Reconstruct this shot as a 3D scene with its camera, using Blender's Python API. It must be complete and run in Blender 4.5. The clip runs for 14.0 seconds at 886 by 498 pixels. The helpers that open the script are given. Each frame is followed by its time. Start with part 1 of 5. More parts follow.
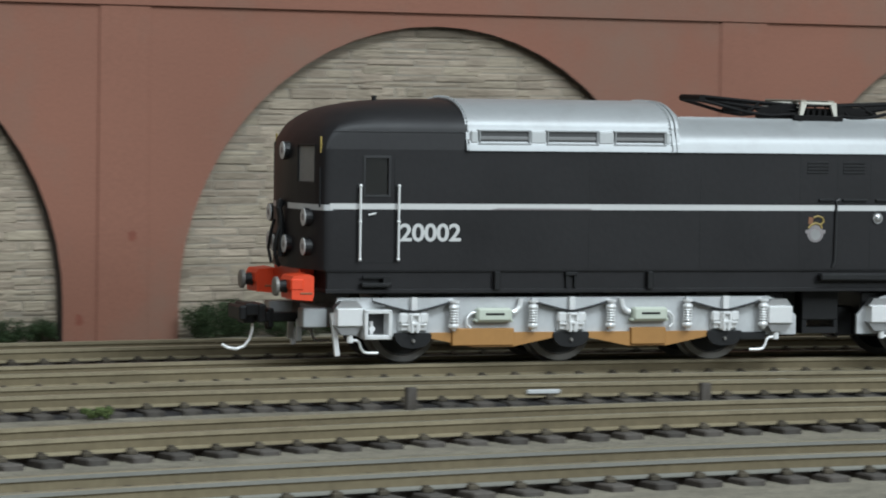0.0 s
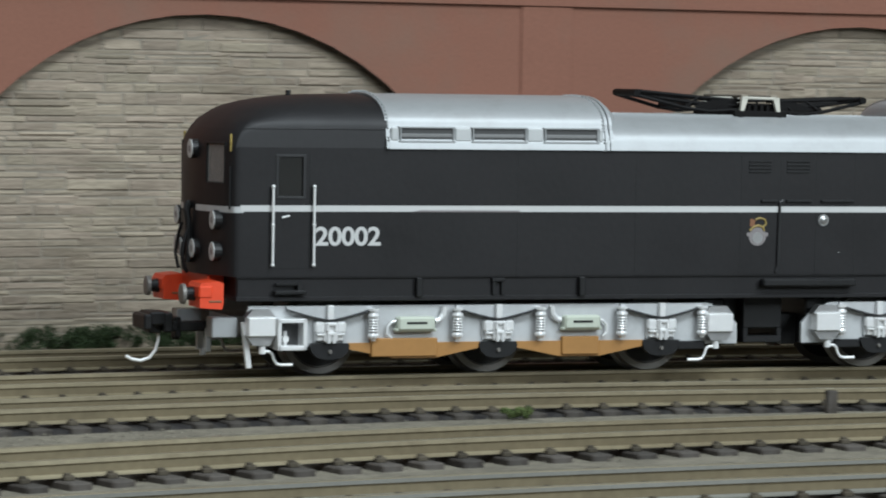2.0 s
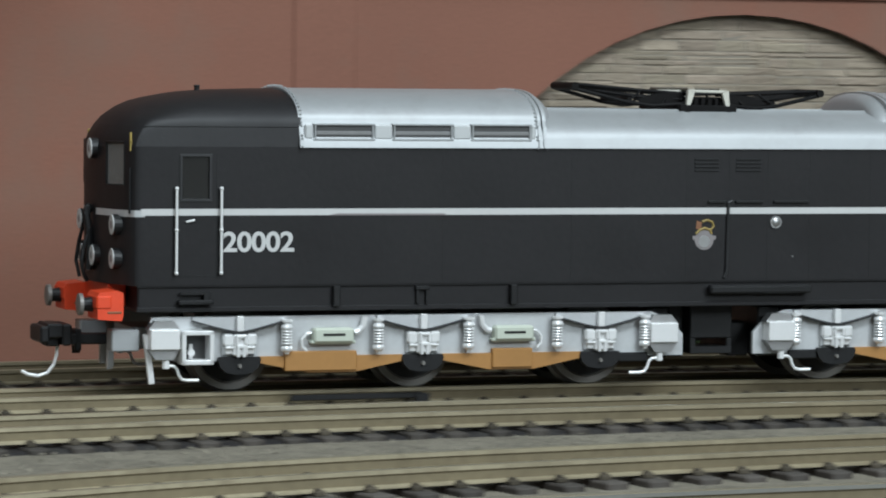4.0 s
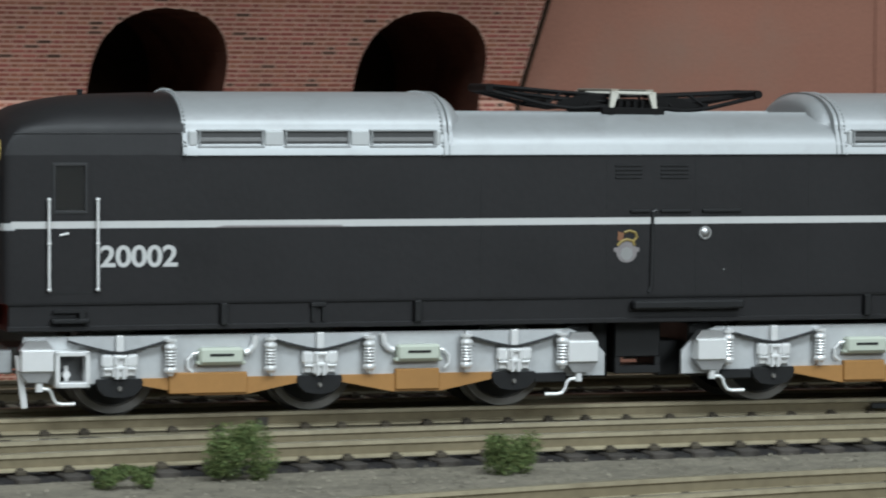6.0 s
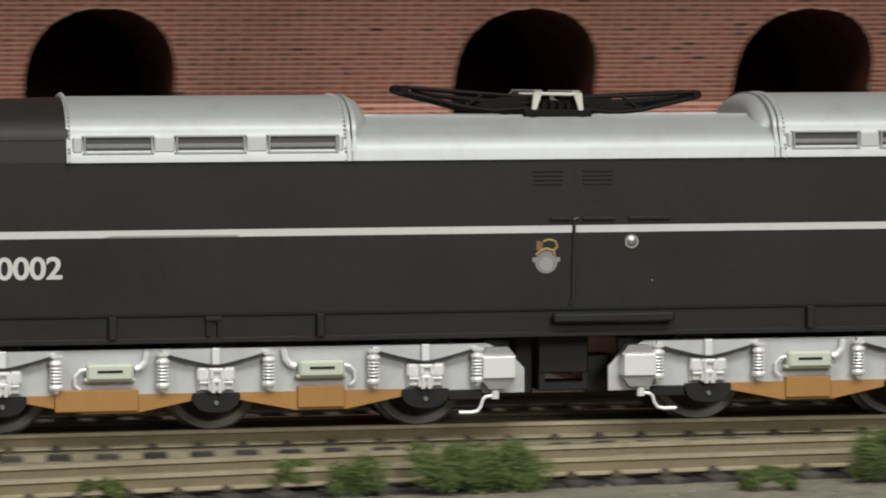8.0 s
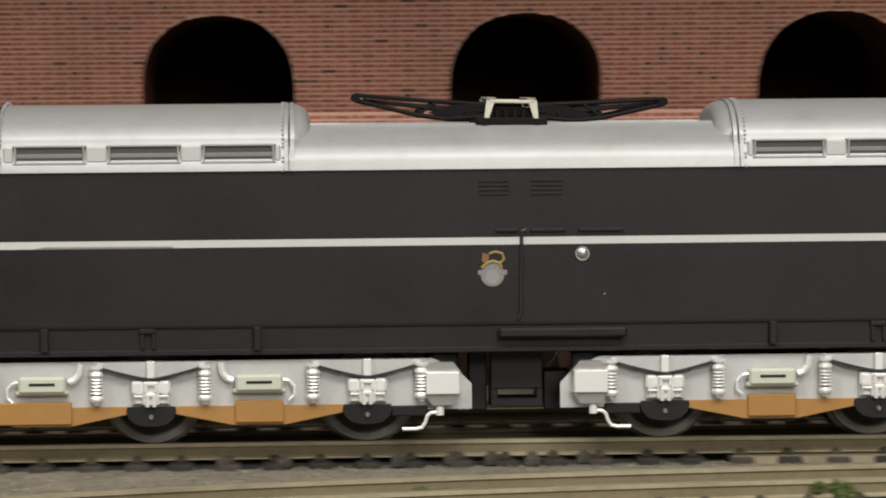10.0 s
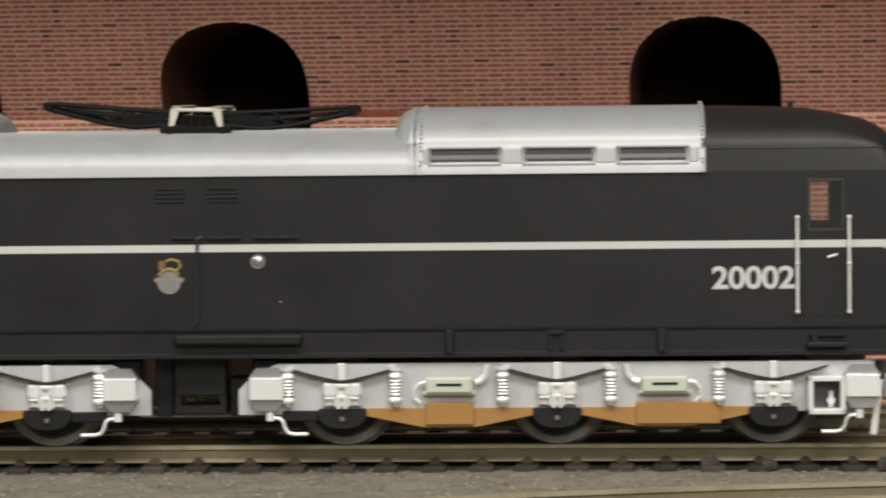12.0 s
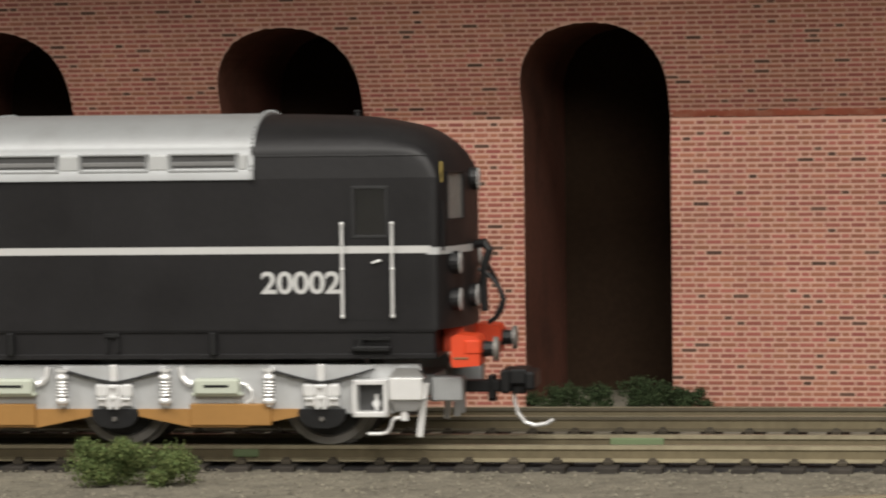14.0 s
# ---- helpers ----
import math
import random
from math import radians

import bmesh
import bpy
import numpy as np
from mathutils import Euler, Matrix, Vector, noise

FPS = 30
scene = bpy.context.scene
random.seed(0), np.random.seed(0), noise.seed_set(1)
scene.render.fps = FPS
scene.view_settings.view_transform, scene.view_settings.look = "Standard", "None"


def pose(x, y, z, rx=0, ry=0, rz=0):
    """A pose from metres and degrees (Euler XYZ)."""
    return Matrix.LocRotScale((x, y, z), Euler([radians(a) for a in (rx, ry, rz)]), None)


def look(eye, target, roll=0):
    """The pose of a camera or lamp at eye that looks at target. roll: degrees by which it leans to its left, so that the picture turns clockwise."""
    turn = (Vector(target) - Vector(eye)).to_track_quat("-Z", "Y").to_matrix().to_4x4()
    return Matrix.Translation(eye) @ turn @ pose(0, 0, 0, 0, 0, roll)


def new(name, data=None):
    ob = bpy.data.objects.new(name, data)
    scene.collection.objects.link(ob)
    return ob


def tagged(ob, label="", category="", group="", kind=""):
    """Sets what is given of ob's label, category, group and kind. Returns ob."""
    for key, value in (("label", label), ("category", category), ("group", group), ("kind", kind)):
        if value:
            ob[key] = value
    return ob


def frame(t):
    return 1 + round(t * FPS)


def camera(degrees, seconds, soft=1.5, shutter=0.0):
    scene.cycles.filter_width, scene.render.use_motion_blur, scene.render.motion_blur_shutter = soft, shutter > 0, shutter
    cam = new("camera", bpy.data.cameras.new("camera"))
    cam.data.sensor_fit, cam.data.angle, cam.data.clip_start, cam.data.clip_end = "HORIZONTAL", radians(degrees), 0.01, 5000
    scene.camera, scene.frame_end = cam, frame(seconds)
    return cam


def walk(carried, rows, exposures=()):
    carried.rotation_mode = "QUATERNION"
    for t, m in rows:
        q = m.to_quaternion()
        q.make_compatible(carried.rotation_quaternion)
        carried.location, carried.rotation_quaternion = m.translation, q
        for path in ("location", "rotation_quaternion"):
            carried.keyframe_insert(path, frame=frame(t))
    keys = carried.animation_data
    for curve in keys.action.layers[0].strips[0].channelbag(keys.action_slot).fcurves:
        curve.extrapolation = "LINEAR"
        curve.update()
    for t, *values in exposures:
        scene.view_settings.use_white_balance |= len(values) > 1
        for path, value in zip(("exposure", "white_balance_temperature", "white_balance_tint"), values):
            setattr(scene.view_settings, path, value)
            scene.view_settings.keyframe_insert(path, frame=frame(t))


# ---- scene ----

MM = 0.001  # the layout is a 4 mm to the foot model; sizes below are in millimetres

# ---------------------------------------------------------------- camera
EYE_H = 53.9
cam = camera(14.16, 14.0, soft=2.0, shutter=0.6)
PAN = [(0.0, -52.241, -2.681, 0.862), (0.5, -50.561, -2.705, 0.823), (1.0, -48.865, -2.724, 0.779),
       (1.5, -47.207, -2.754, 0.844), (2.0, -45.492, -2.763, 0.845), (2.5, -43.811, -2.776, 0.832),
       (3.0, -41.653, -2.784, 0.737), (3.2, -40.753, -2.794, 0.724), (5.3, -30.2, -2.86, 0.258),
       (5.5, -29.254, -2.835, 0.226), (6.0, -27.574, -2.827, 0.235), (6.5, -25.402, -2.787, 0.167),
       (7.0, -22.779, -2.775, 0.187), (7.2, -21.805, -2.783, 0.113), (9.3, -9.22, -2.741, -0.459),
       (9.5, -8.151, -2.721, -0.425), (10.0, -5.496, -2.694, -0.504), (10.5, -3.032, -2.666, -0.543),
       (11.0, -0.983, -2.639, -0.548), (11.5, 0.785, -2.626, -0.566), (12.0, 2.302, -2.608, -0.604),
       (12.5, 3.797, -2.571, -0.672), (13.0, 5.373, -2.553, -0.707), (13.5, 6.85, -2.542, -0.737),
       (14.0, 8.065, -2.538, -0.734)]
walk(cam, [(t, pose(0, 0, EYE_H * MM, 90 + tilt, 0, pan) @ pose(0, 0, 0, 0, 0, roll)) for t, pan, tilt, roll in PAN],
     exposures=[(0.0, -0.03, 5400, 3), (3.2, -0.03, 5400, 3), (5.3, -0.12, 5300, 2), (7.2, -0.11, 5850, 5), (9.3, -0.05, 6450, 10), (14.0, 0.0, 6400, 10)])

# way of the locomotive: how far it stands along the curve, in millimetres, against the time
TRAVEL = [(0.0, 558.2), (0.5, 534.9), (1.0, 509.8), (1.5, 482.8), (2.0, 455.0), (2.5, 425.9), (3.0, 395.8), (3.2, 384.3),
          (5.3, 259.2), (5.5, 247.4), (6.0, 217.9), (6.5, 188.1), (7.0, 158.7), (7.2, 146.6), (9.3, 20.9), (9.5, 8.8),
          (10.0, -21.2), (10.5, -51.4), (11.0, -81.8), (11.5, -111.4), (12.0, -141.9), (12.5, -172.4), (13.0, -202.8),
          (13.5, -232.9), (14.0, -263.5)]


def main_line(s):
    """The middle of the main track and its heading (radians), s mm along the curve."""
    q = np.linspace(0, s, 60)
    a = -0.06484 - 0.14612 * (q / 300) - 0.07425 * (q / 300) ** 2
    if s < -200:
        a = np.where(q < -263, a[np.argmin(abs(q + 263))], a)
    dq = np.diff(q)
    x = 83.337 + float(np.sum(dq * np.cos((a[1:] + a[:-1]) / 2)))
    y = 539.979 + float(np.sum(dq * np.sin((a[1:] + a[:-1]) / 2)))
    return x, y, float(a[-1])


# ---------------------------------------------------------------- light
world = bpy.data.worlds.new("world")
scene.world = world
world.use_nodes = True
world.node_tree.nodes["Background"].inputs[0].default_value = (0.9, 0.95, 1.0, 1)
world.node_tree.nodes["Background"].inputs[1].default_value = 0.25


def area_lamp(name, x, y, z, sx, sy, watts, colour, target):
    d = bpy.data.lights.new(name, "AREA")
    d.shape, d.size, d.size_y, d.energy, d.color = "RECTANGLE", sx, sy, watts, colour
    ob = new(name, d)
    ob.matrix_world = look((x, y, z), target)
    return ob


area_lamp("wall_lamp", 0.4, -1.6, 0.8, 0.7, 0.5, 17, (1.0, 0.95, 0.87), (0.15, 0.55, 0))
area_lamp("ceiling_lamp", 0.25, -0.9, 1.5, 1.3, 0.45, 30, (1.0, 0.95, 0.87), (0.15, 0.55, 0))
area_lamp("ceiling_lamp", -1.0, -0.55, 1.4, 0.5, 0.9, 14, (1.0, 0.95, 0.88), (0.1, 0.5, 0))
area_lamp("ceiling_lamp", 0.1, 0.1, 2.0, 1.6, 0.4, 7, (1.0, 0.95, 0.88), (0.1, 0.55, 0))


# ---------------------------------------------------------------- materials


def material(name, colour, rough=0.6, metal=0.0, spread=0.12, fine=900.0, coarse=90.0, bump=0.15, dirt=None, dirt_amount=0.0, dirt_scale=0.0,
             island=0.0, random=0.0, hue=0.0, spec=0.5, stretch=1.0):
    """A painted or natural surface: grain and stains at two scales, relief, and tone by piece."""
    m = bpy.data.materials.new(name)
    m.use_nodes = True
    nt = m.node_tree
    b = nt.nodes["Principled BSDF"]
    b.inputs["Metallic"].default_value = metal
    b.inputs["Specular IOR Level"].default_value = spec
    co = nt.nodes.new("ShaderNodeTexCoord")
    mp = nt.nodes.new("ShaderNodeMapping")
    mp.inputs["Scale"].default_value = (1, 1, stretch)
    nt.links.new(co.outputs["Object"], mp.inputs["Vector"])
    tex = []
    for sc, det in ((fine, 4), (coarse, 3)):
        n = nt.nodes.new("ShaderNodeTexNoise")
        n.inputs["Scale"].default_value, n.inputs["Detail"].default_value = sc, det
        nt.links.new(mp.outputs["Vector"], n.inputs["Vector"])
        tex.append(n)

    def mth(op, a, c):
        q = nt.nodes.new("ShaderNodeMath")
        q.operation = op
        for i, v in enumerate((a, c)):
            if isinstance(v, (int, float)):
                q.inputs[i].default_value = v
            else:
                nt.links.new(v, q.inputs[i])
        return q.outputs[0]

    f1 = mth("MULTIPLY", mth("SUBTRACT", tex[0].outputs["Fac"], 0.5), spread * 2)
    f2 = mth("MULTIPLY", mth("SUBTRACT", tex[1].outputs["Fac"], 0.5), spread * 2)
    val = mth("ADD", mth("ADD", f1, f2), 1.0)
    hv = 0.5
    if island or random:
        g = nt.nodes.new("ShaderNodeNewGeometry")
        o = nt.nodes.new("ShaderNodeObjectInfo")
        src = g.outputs["Random Per Island"] if island else o.outputs["Random"]
        amt = island or random
        val = mth("MULTIPLY", val, mth("ADD", mth("MULTIPLY", src, amt * 2), 1.0 - amt))
        if hue:
            hv = mth("ADD", mth("MULTIPLY", mth("FRACT", mth("MULTIPLY", src, 7.31), 0), hue * 2), 0.5 - hue)
    hs = nt.nodes.new("ShaderNodeHueSaturation")
    hs.inputs["Color"].default_value = (*colour, 1)
    nt.links.new(val, hs.inputs["Value"])
    if hue:
        nt.links.new(hv, hs.inputs["Hue"])
    out = hs.outputs[0]
    if dirt:
        n = nt.nodes.new("ShaderNodeTexNoise")
        n.inputs["Scale"].default_value, n.inputs["Detail"].default_value, n.inputs["Roughness"].default_value = dirt_scale or coarse * 1.7, 6, 0.65
        nt.links.new(mp.outputs["Vector"], n.inputs["Vector"])
        r = nt.nodes.new("ShaderNodeValToRGB")
        r.color_ramp.elements[0].position, r.color_ramp.elements[1].position = 0.48, 0.72
        nt.links.new(n.outputs["Fac"], r.inputs[0])
        mx = nt.nodes.new("ShaderNodeMix")
        mx.data_type = "RGBA"
        nt.links.new(mth("MULTIPLY", r.outputs[0], dirt_amount), mx.inputs[0])
        nt.links.new(out, mx.inputs[6])
        mx.inputs[7].default_value = (*dirt, 1)
        out = mx.outputs[2]
    nt.links.new(out, b.inputs["Base Color"])
    nt.links.new(mth("ADD", mth("MULTIPLY", f2, 0.8), rough), b.inputs["Roughness"])
    if bump:
        bp = nt.nodes.new("ShaderNodeBump")
        bp.inputs["Strength"].default_value, bp.inputs["Distance"].default_value = bump, 0.0003
        nt.links.new(tex[0].outputs["Fac"], bp.inputs["Height"])
        nt.links.new(bp.outputs[0], b.inputs["Normal"])
    return m


M_BLACK = material("black_paint", (0.0102, 0.0095, 0.0104), 0.48, bump=0.08, spread=0.25, coarse=55, spec=0.35)
M_FRAME = material("lighter_black", (0.02, 0.02, 0.021), 0.45, bump=0.03, spread=0.2)
M_BLACK2 = material("black_plastic", (0.0095, 0.0095, 0.01), 0.45, bump=0.06, spec=0.35)
M_SILVER = material("silver_paint", (0.36, 0.37, 0.375), 0.43, 0.3, bump=0.03, spread=0.04, dirt=(0.27, 0.27, 0.265), dirt_amount=0.4)
M_BOGIE = material("bogie_silver", (0.53, 0.54, 0.545), 0.42, 0.22, bump=0.06, spread=0.06, dirt=(0.3, 0.3, 0.29), dirt_amount=0.3)
M_BRIGHT = material("bright_silver", (0.9, 0.9, 0.895), 0.25, 0.35, bump=0.03, spread=0.04)
M_WHITE = material("white_lining", (0.54, 0.54, 0.53), 0.5, bump=0.0, spread=0.05)
M_ORANGE = material("orange_red_paint", (0.66, 0.06, 0.014), 0.45, bump=0.05, spread=0.08)
M_MINT = material("pale_green_paint", (0.52, 0.555, 0.465), 0.5, bump=0.04, spread=0.05)
M_OCHRE = material("ochre_paint", (0.35, 0.18, 0.048), 0.55, bump=0.05, spread=0.08)
M_WIRE = material("bright_wire", (0.85, 0.85, 0.84), 0.35, 0.25, bump=0.0, spread=0.04)
M_BRASS = material("brass_yellow", (0.38, 0.29, 0.08), 0.45, 0.4, bump=0.0, spread=0.05)
M_TYRE = material("wheel_steel", (0.19, 0.18, 0.165), 0.45, 0.25, bump=0.05, spread=0.15)
M_EMBLEM_Y = material("emblem_yellow", (0.27, 0.2, 0.055), 0.55, bump=0.0, spread=0.1)
M_EMBLEM_G = material("emblem_grey", (0.22, 0.20, 0.20), 0.55, bump=0.0, spread=0.1)
M_EMBLEM_R = material("emblem_red", (0.2, 0.09, 0.04), 0.55, bump=0.0, spread=0.1)
M_TERRA = material("terracotta_paint", (0.222, 0.106, 0.073), 0.85, spread=0.16, fine=1500, coarse=14, bump=0.12,
                   dirt=(0.19, 0.128, 0.096), dirt_amount=0.8, dirt_scale=22, spec=0.25)
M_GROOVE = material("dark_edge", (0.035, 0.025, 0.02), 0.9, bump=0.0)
M_STONE = material("rubble_stone", (0.3, 0.254, 0.194), 0.9, spread=0.26, fine=330, coarse=120, bump=0.9, dirt=(0.15, 0.122, 0.09), dirt_amount=0.75, dirt_scale=24, island=0.16, hue=0.008, spec=0.2, stretch=4.5)
M_STONEP = material("rubble_stone_piece", (0.3, 0.254, 0.194), 0.9, spread=0.26, fine=330, coarse=120, bump=0.9, dirt=(0.15, 0.122, 0.09), dirt_amount=0.75, dirt_scale=24, random=0.16, hue=0.008, spec=0.2, stretch=4.5)
M_STONEBED = material("stone_joint", (0.25, 0.222, 0.178), 0.95, spread=0.2, bump=0.3)
M_BRICK = material("red_brick", (0.30, 0.115, 0.081), 0.9, dirt=(0.17, 0.085, 0.065), dirt_amount=0.45, spread=0.2, fine=1500, coarse=18, bump=0.12, island=0.2, hue=0.012, spec=0.2)
M_BRICKP = material("red_brick_piece", (0.30, 0.115, 0.081), 0.9, dirt=(0.17, 0.085, 0.065), dirt_amount=0.45, spread=0.2, fine=1500, coarse=18, bump=0.12, random=0.2, hue=0.012, spec=0.2)
M_BRICKDARK = material("burnt_brick", (0.11, 0.062, 0.045), 0.9, spread=0.2, fine=1500, coarse=40, bump=0.12, island=0.3, spec=0.2)
M_FILLER = material("red_filler", (0.30, 0.088, 0.052), 0.9, spread=0.2, fine=900, coarse=120, bump=0.2, dirt=(0.45, 0.27, 0.19), dirt_amount=0.5, spec=0.2)
M_STAIN = material("dark_red_stain", (0.19, 0.062, 0.038), 0.85, spread=0.2, bump=0.0)
M_MORTAR = material("mortar", (0.535, 0.325, 0.25), 0.95, dirt=(0.33, 0.19, 0.145), dirt_amount=0.45, spread=0.18, coarse=18, bump=0.1, spec=0.2)
M_NEARBLACK = material("near_black_brown", (0.028, 0.017, 0.0105), 0.95, spread=0.3, coarse=40, bump=0.1, spec=0.1)
M_REVEAL = material("dark_brick_reveal", (0.145, 0.062, 0.043), 0.95, spread=0.25, coarse=50, bump=0.2, dirt=(0.06, 0.035, 0.027), dirt_amount=0.7, spec=0.1)
M_RAIL = material("weathered_rail", (0.20, 0.17, 0.105), 0.55, 0.15, spread=0.24, fine=800, coarse=70, bump=0.1, dirt=(0.12, 0.09, 0.05), dirt_amount=0.5)
M_RAILTOP = material("worn_railhead", (0.33, 0.29, 0.2), 0.35, 0.6, spread=0.12, coarse=20, bump=0.05)
M_RAILGREY = material("grey_rail", (0.2, 0.196, 0.172), 0.6, 0.1, spread=0.14, coarse=25, bump=0.1, dirt=(0.16, 0.14, 0.1), dirt_amount=0.5)
M_SLEEPER = material("dark_sleeper", (0.046, 0.04, 0.034), 0.85, spread=0.28, bump=0.3, random=0.4, dirt=(0.17, 0.155, 0.14), dirt_amount=0.5, spec=0.25)
M_CHAIR = material("rail_chair", (0.06, 0.05, 0.036), 0.8, spread=0.3, bump=0.2, random=0.35, dirt=(0.18, 0.16, 0.11), dirt_amount=0.3, spec=0.25)
M_SLEEPGREY = material("dusty_sleeper", (0.072, 0.063, 0.055), 0.9, spread=0.3, bump=0.3, random=0.4, dirt=(0.13, 0.125, 0.115), dirt_amount=0.5, spec=0.2)
M_BALLAST = material("grey_ballast", (0.205, 0.186, 0.145), 0.95, spread=0.4, fine=1200, coarse=130, bump=1.0, dirt=(0.07, 0.065, 0.055), dirt_amount=0.5, spec=0.2)
M_BED = material("black_shade_bed", (0.022, 0.02, 0.02), 0.95, spread=0.4, coarse=120, bump=0.8, dirt=(0.12, 0.115, 0.1), dirt_amount=0.35, spec=0.2)
M_SANDBED = material("straw_bed", (0.21, 0.185, 0.125), 0.95, spread=0.25, coarse=60, bump=0.5, dirt=(0.12, 0.105, 0.075), dirt_amount=0.5, spec=0.2)
M_STONES = material("ballast_chip", (0.2, 0.182, 0.142), 0.95, spread=0.2, bump=0.2, island=0.42, hue=0.01, spec=0.2)
M_LEAF = material("scatter_foliage", (0.125, 0.16, 0.058), 0.9, spread=0.2, bump=0.0, island=0.45, hue=0.025, spec=0.15)
M_LEAFDARK = material("dark_foliage", (0.04, 0.058, 0.026), 0.9, spread=0.2, bump=0.0, island=0.45, hue=0.02, spec=0.15)
M_BOARD = material("baseboard_ply", (0.35, 0.24, 0.14), 0.7, bump=0.1)
M_ROOM = material("room_plaster", (0.5, 0.5, 0.48), 0.9, fine=60, coarse=4, bump=0.1)
M_GRILLE = material("grille_grey", (0.06, 0.06, 0.06), 0.6, 0.1, bump=0.0)
M_SLAT = material("slat_grey", (0.2, 0.2, 0.198), 0.5, 0.2, bump=0.0)
M_PANTO = material("pantograph_black", (0.005, 0.0045, 0.0045), 0.6, bump=0.05, spread=0.25, spec=0.15)
# Paler copy of the roof silver; light falling on the pads is in its colour.
M_PAD = material("lit_pad_silver", (0.52, 0.53, 0.53), 0.4, 0.2, bump=0.03, spread=0.05)
# Darker silver; on the box flanks it carries their shade in the colour.
M_FLANK = material("dull_shaded_silver", (0.45, 0.45, 0.45), 0.35, 0.9, bump=0.04, spread=0.08)


def colour_along(m, stops):
    """Lets the base colour change along the layout: stops hold the distance in metres and the colour."""
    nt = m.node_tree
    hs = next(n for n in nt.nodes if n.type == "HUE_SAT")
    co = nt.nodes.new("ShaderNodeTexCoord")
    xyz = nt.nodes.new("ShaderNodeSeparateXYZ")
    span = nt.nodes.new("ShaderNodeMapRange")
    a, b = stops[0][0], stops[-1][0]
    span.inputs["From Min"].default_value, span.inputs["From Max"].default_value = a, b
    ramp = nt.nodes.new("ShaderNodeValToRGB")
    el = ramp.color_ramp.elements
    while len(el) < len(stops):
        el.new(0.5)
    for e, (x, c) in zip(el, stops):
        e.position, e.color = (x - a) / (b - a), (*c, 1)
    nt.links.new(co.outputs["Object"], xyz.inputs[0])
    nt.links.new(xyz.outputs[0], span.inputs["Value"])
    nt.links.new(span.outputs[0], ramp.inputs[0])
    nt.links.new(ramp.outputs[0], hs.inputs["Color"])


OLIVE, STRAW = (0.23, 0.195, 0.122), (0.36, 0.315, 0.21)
colour_along(M_RAIL, [(-0.2, OLIVE), (0.06, STRAW), (0.27, STRAW), (0.42, OLIVE), (0.62, OLIVE)])
# Web colour is darkened to hold the shade beneath the railhead.
M_RAILWEB = material("shaded_rail_web", OLIVE, 0.8, 0.0, spread=0.25, fine=800, coarse=70, bump=0.1, spec=0.2)
colour_along(M_RAILWEB, [(-0.2, (0.10, 0.08, 0.048)), (0.06, (0.19, 0.16, 0.1)), (0.27, (0.19, 0.16, 0.1)), (0.42, (0.14, 0.115, 0.07)), (0.62, (0.14, 0.115, 0.07))])
M_RAILREAR = material("rear_brown_rail", OLIVE, 0.65, 0.1, spread=0.24, fine=800, coarse=70, bump=0.1, dirt=(0.08, 0.06, 0.035), dirt_amount=0.5)
colour_along(M_RAILREAR, [(-0.2, (0.09, 0.075, 0.048)), (0.2, (0.09, 0.075, 0.048)), (0.36, OLIVE), (0.62, (0.165, 0.14, 0.085))])
M_GREENPAINT = material("green_paint_spill", (0.15, 0.2, 0.1), 0.8, bump=0.1)


def glass(name, veil):
    """Clear glazing, with an uneven pale veil that scatters light in place of reflections."""
    m = bpy.data.materials.new(name)
    m.use_nodes = True
    nt = m.node_tree
    nt.nodes.clear()
    o = nt.nodes.new("ShaderNodeOutputMaterial")
    mix = nt.nodes.new("ShaderNodeMixShader")
    mix.inputs[0].default_value = 0.12
    t = nt.nodes.new("ShaderNodeBsdfTransparent")
    t.inputs[0].default_value = (0.8, 0.8, 0.78, 1)
    g = nt.nodes.new("ShaderNodeBsdfGlossy")
    g.inputs["Roughness"].default_value = 0.15
    nt.links.new(t.outputs[0], mix.inputs[1])
    nt.links.new(g.outputs[0], mix.inputs[2])
    d = nt.nodes.new("ShaderNodeBsdfDiffuse")
    d.inputs[0].default_value = (0.42, 0.4, 0.38, 1)
    n = nt.nodes.new("ShaderNodeTexNoise")
    n.inputs["Scale"].default_value = 260
    k = nt.nodes.new("ShaderNodeMath")
    k.operation = "MULTIPLY"
    k.inputs[1].default_value = veil * 2
    over = nt.nodes.new("ShaderNodeMixShader")
    nt.links.new(n.outputs["Fac"], k.inputs[0])
    nt.links.new(k.outputs[0], over.inputs[0])
    nt.links.new(mix.outputs[0], over.inputs[1])
    nt.links.new(d.outputs[0], over.inputs[2])
    nt.links.new(over.outputs[0], o.inputs[0])
    return m


M_GLASS = glass("cab_glass", 0.02)
# Strong pale layer: the windscreen's reflection is put into its colour.
M_SCREEN = glass("windscreen_glass", 0.42)
M_CREAM = material("cream_plastic", (0.55, 0.53, 0.46), 0.5, bump=0.0, spread=0.06)

# ---------------------------------------------------------------- mesh helpers (millimetres)


def mesh_of(name, bm, mat):
    me = bpy.data.meshes.new(name)
    bmesh.ops.scale(bm, vec=(MM, MM, MM), verts=bm.verts)
    bm.normal_update()
    bm.to_mesh(me)
    bm.free()
    for m in (mat if isinstance(mat, (list, tuple)) else (mat,)):
        me.materials.append(m)
    return me


def part(name, bm, mat, parent, label="", smooth=False):
    me = mesh_of(name, bm, mat)
    if smooth:
        for p in me.polygons:
            p.use_smooth = True
    ob = new(name, me)
    ob.parent = parent
    if label:
        ob["label"] = label
    return ob


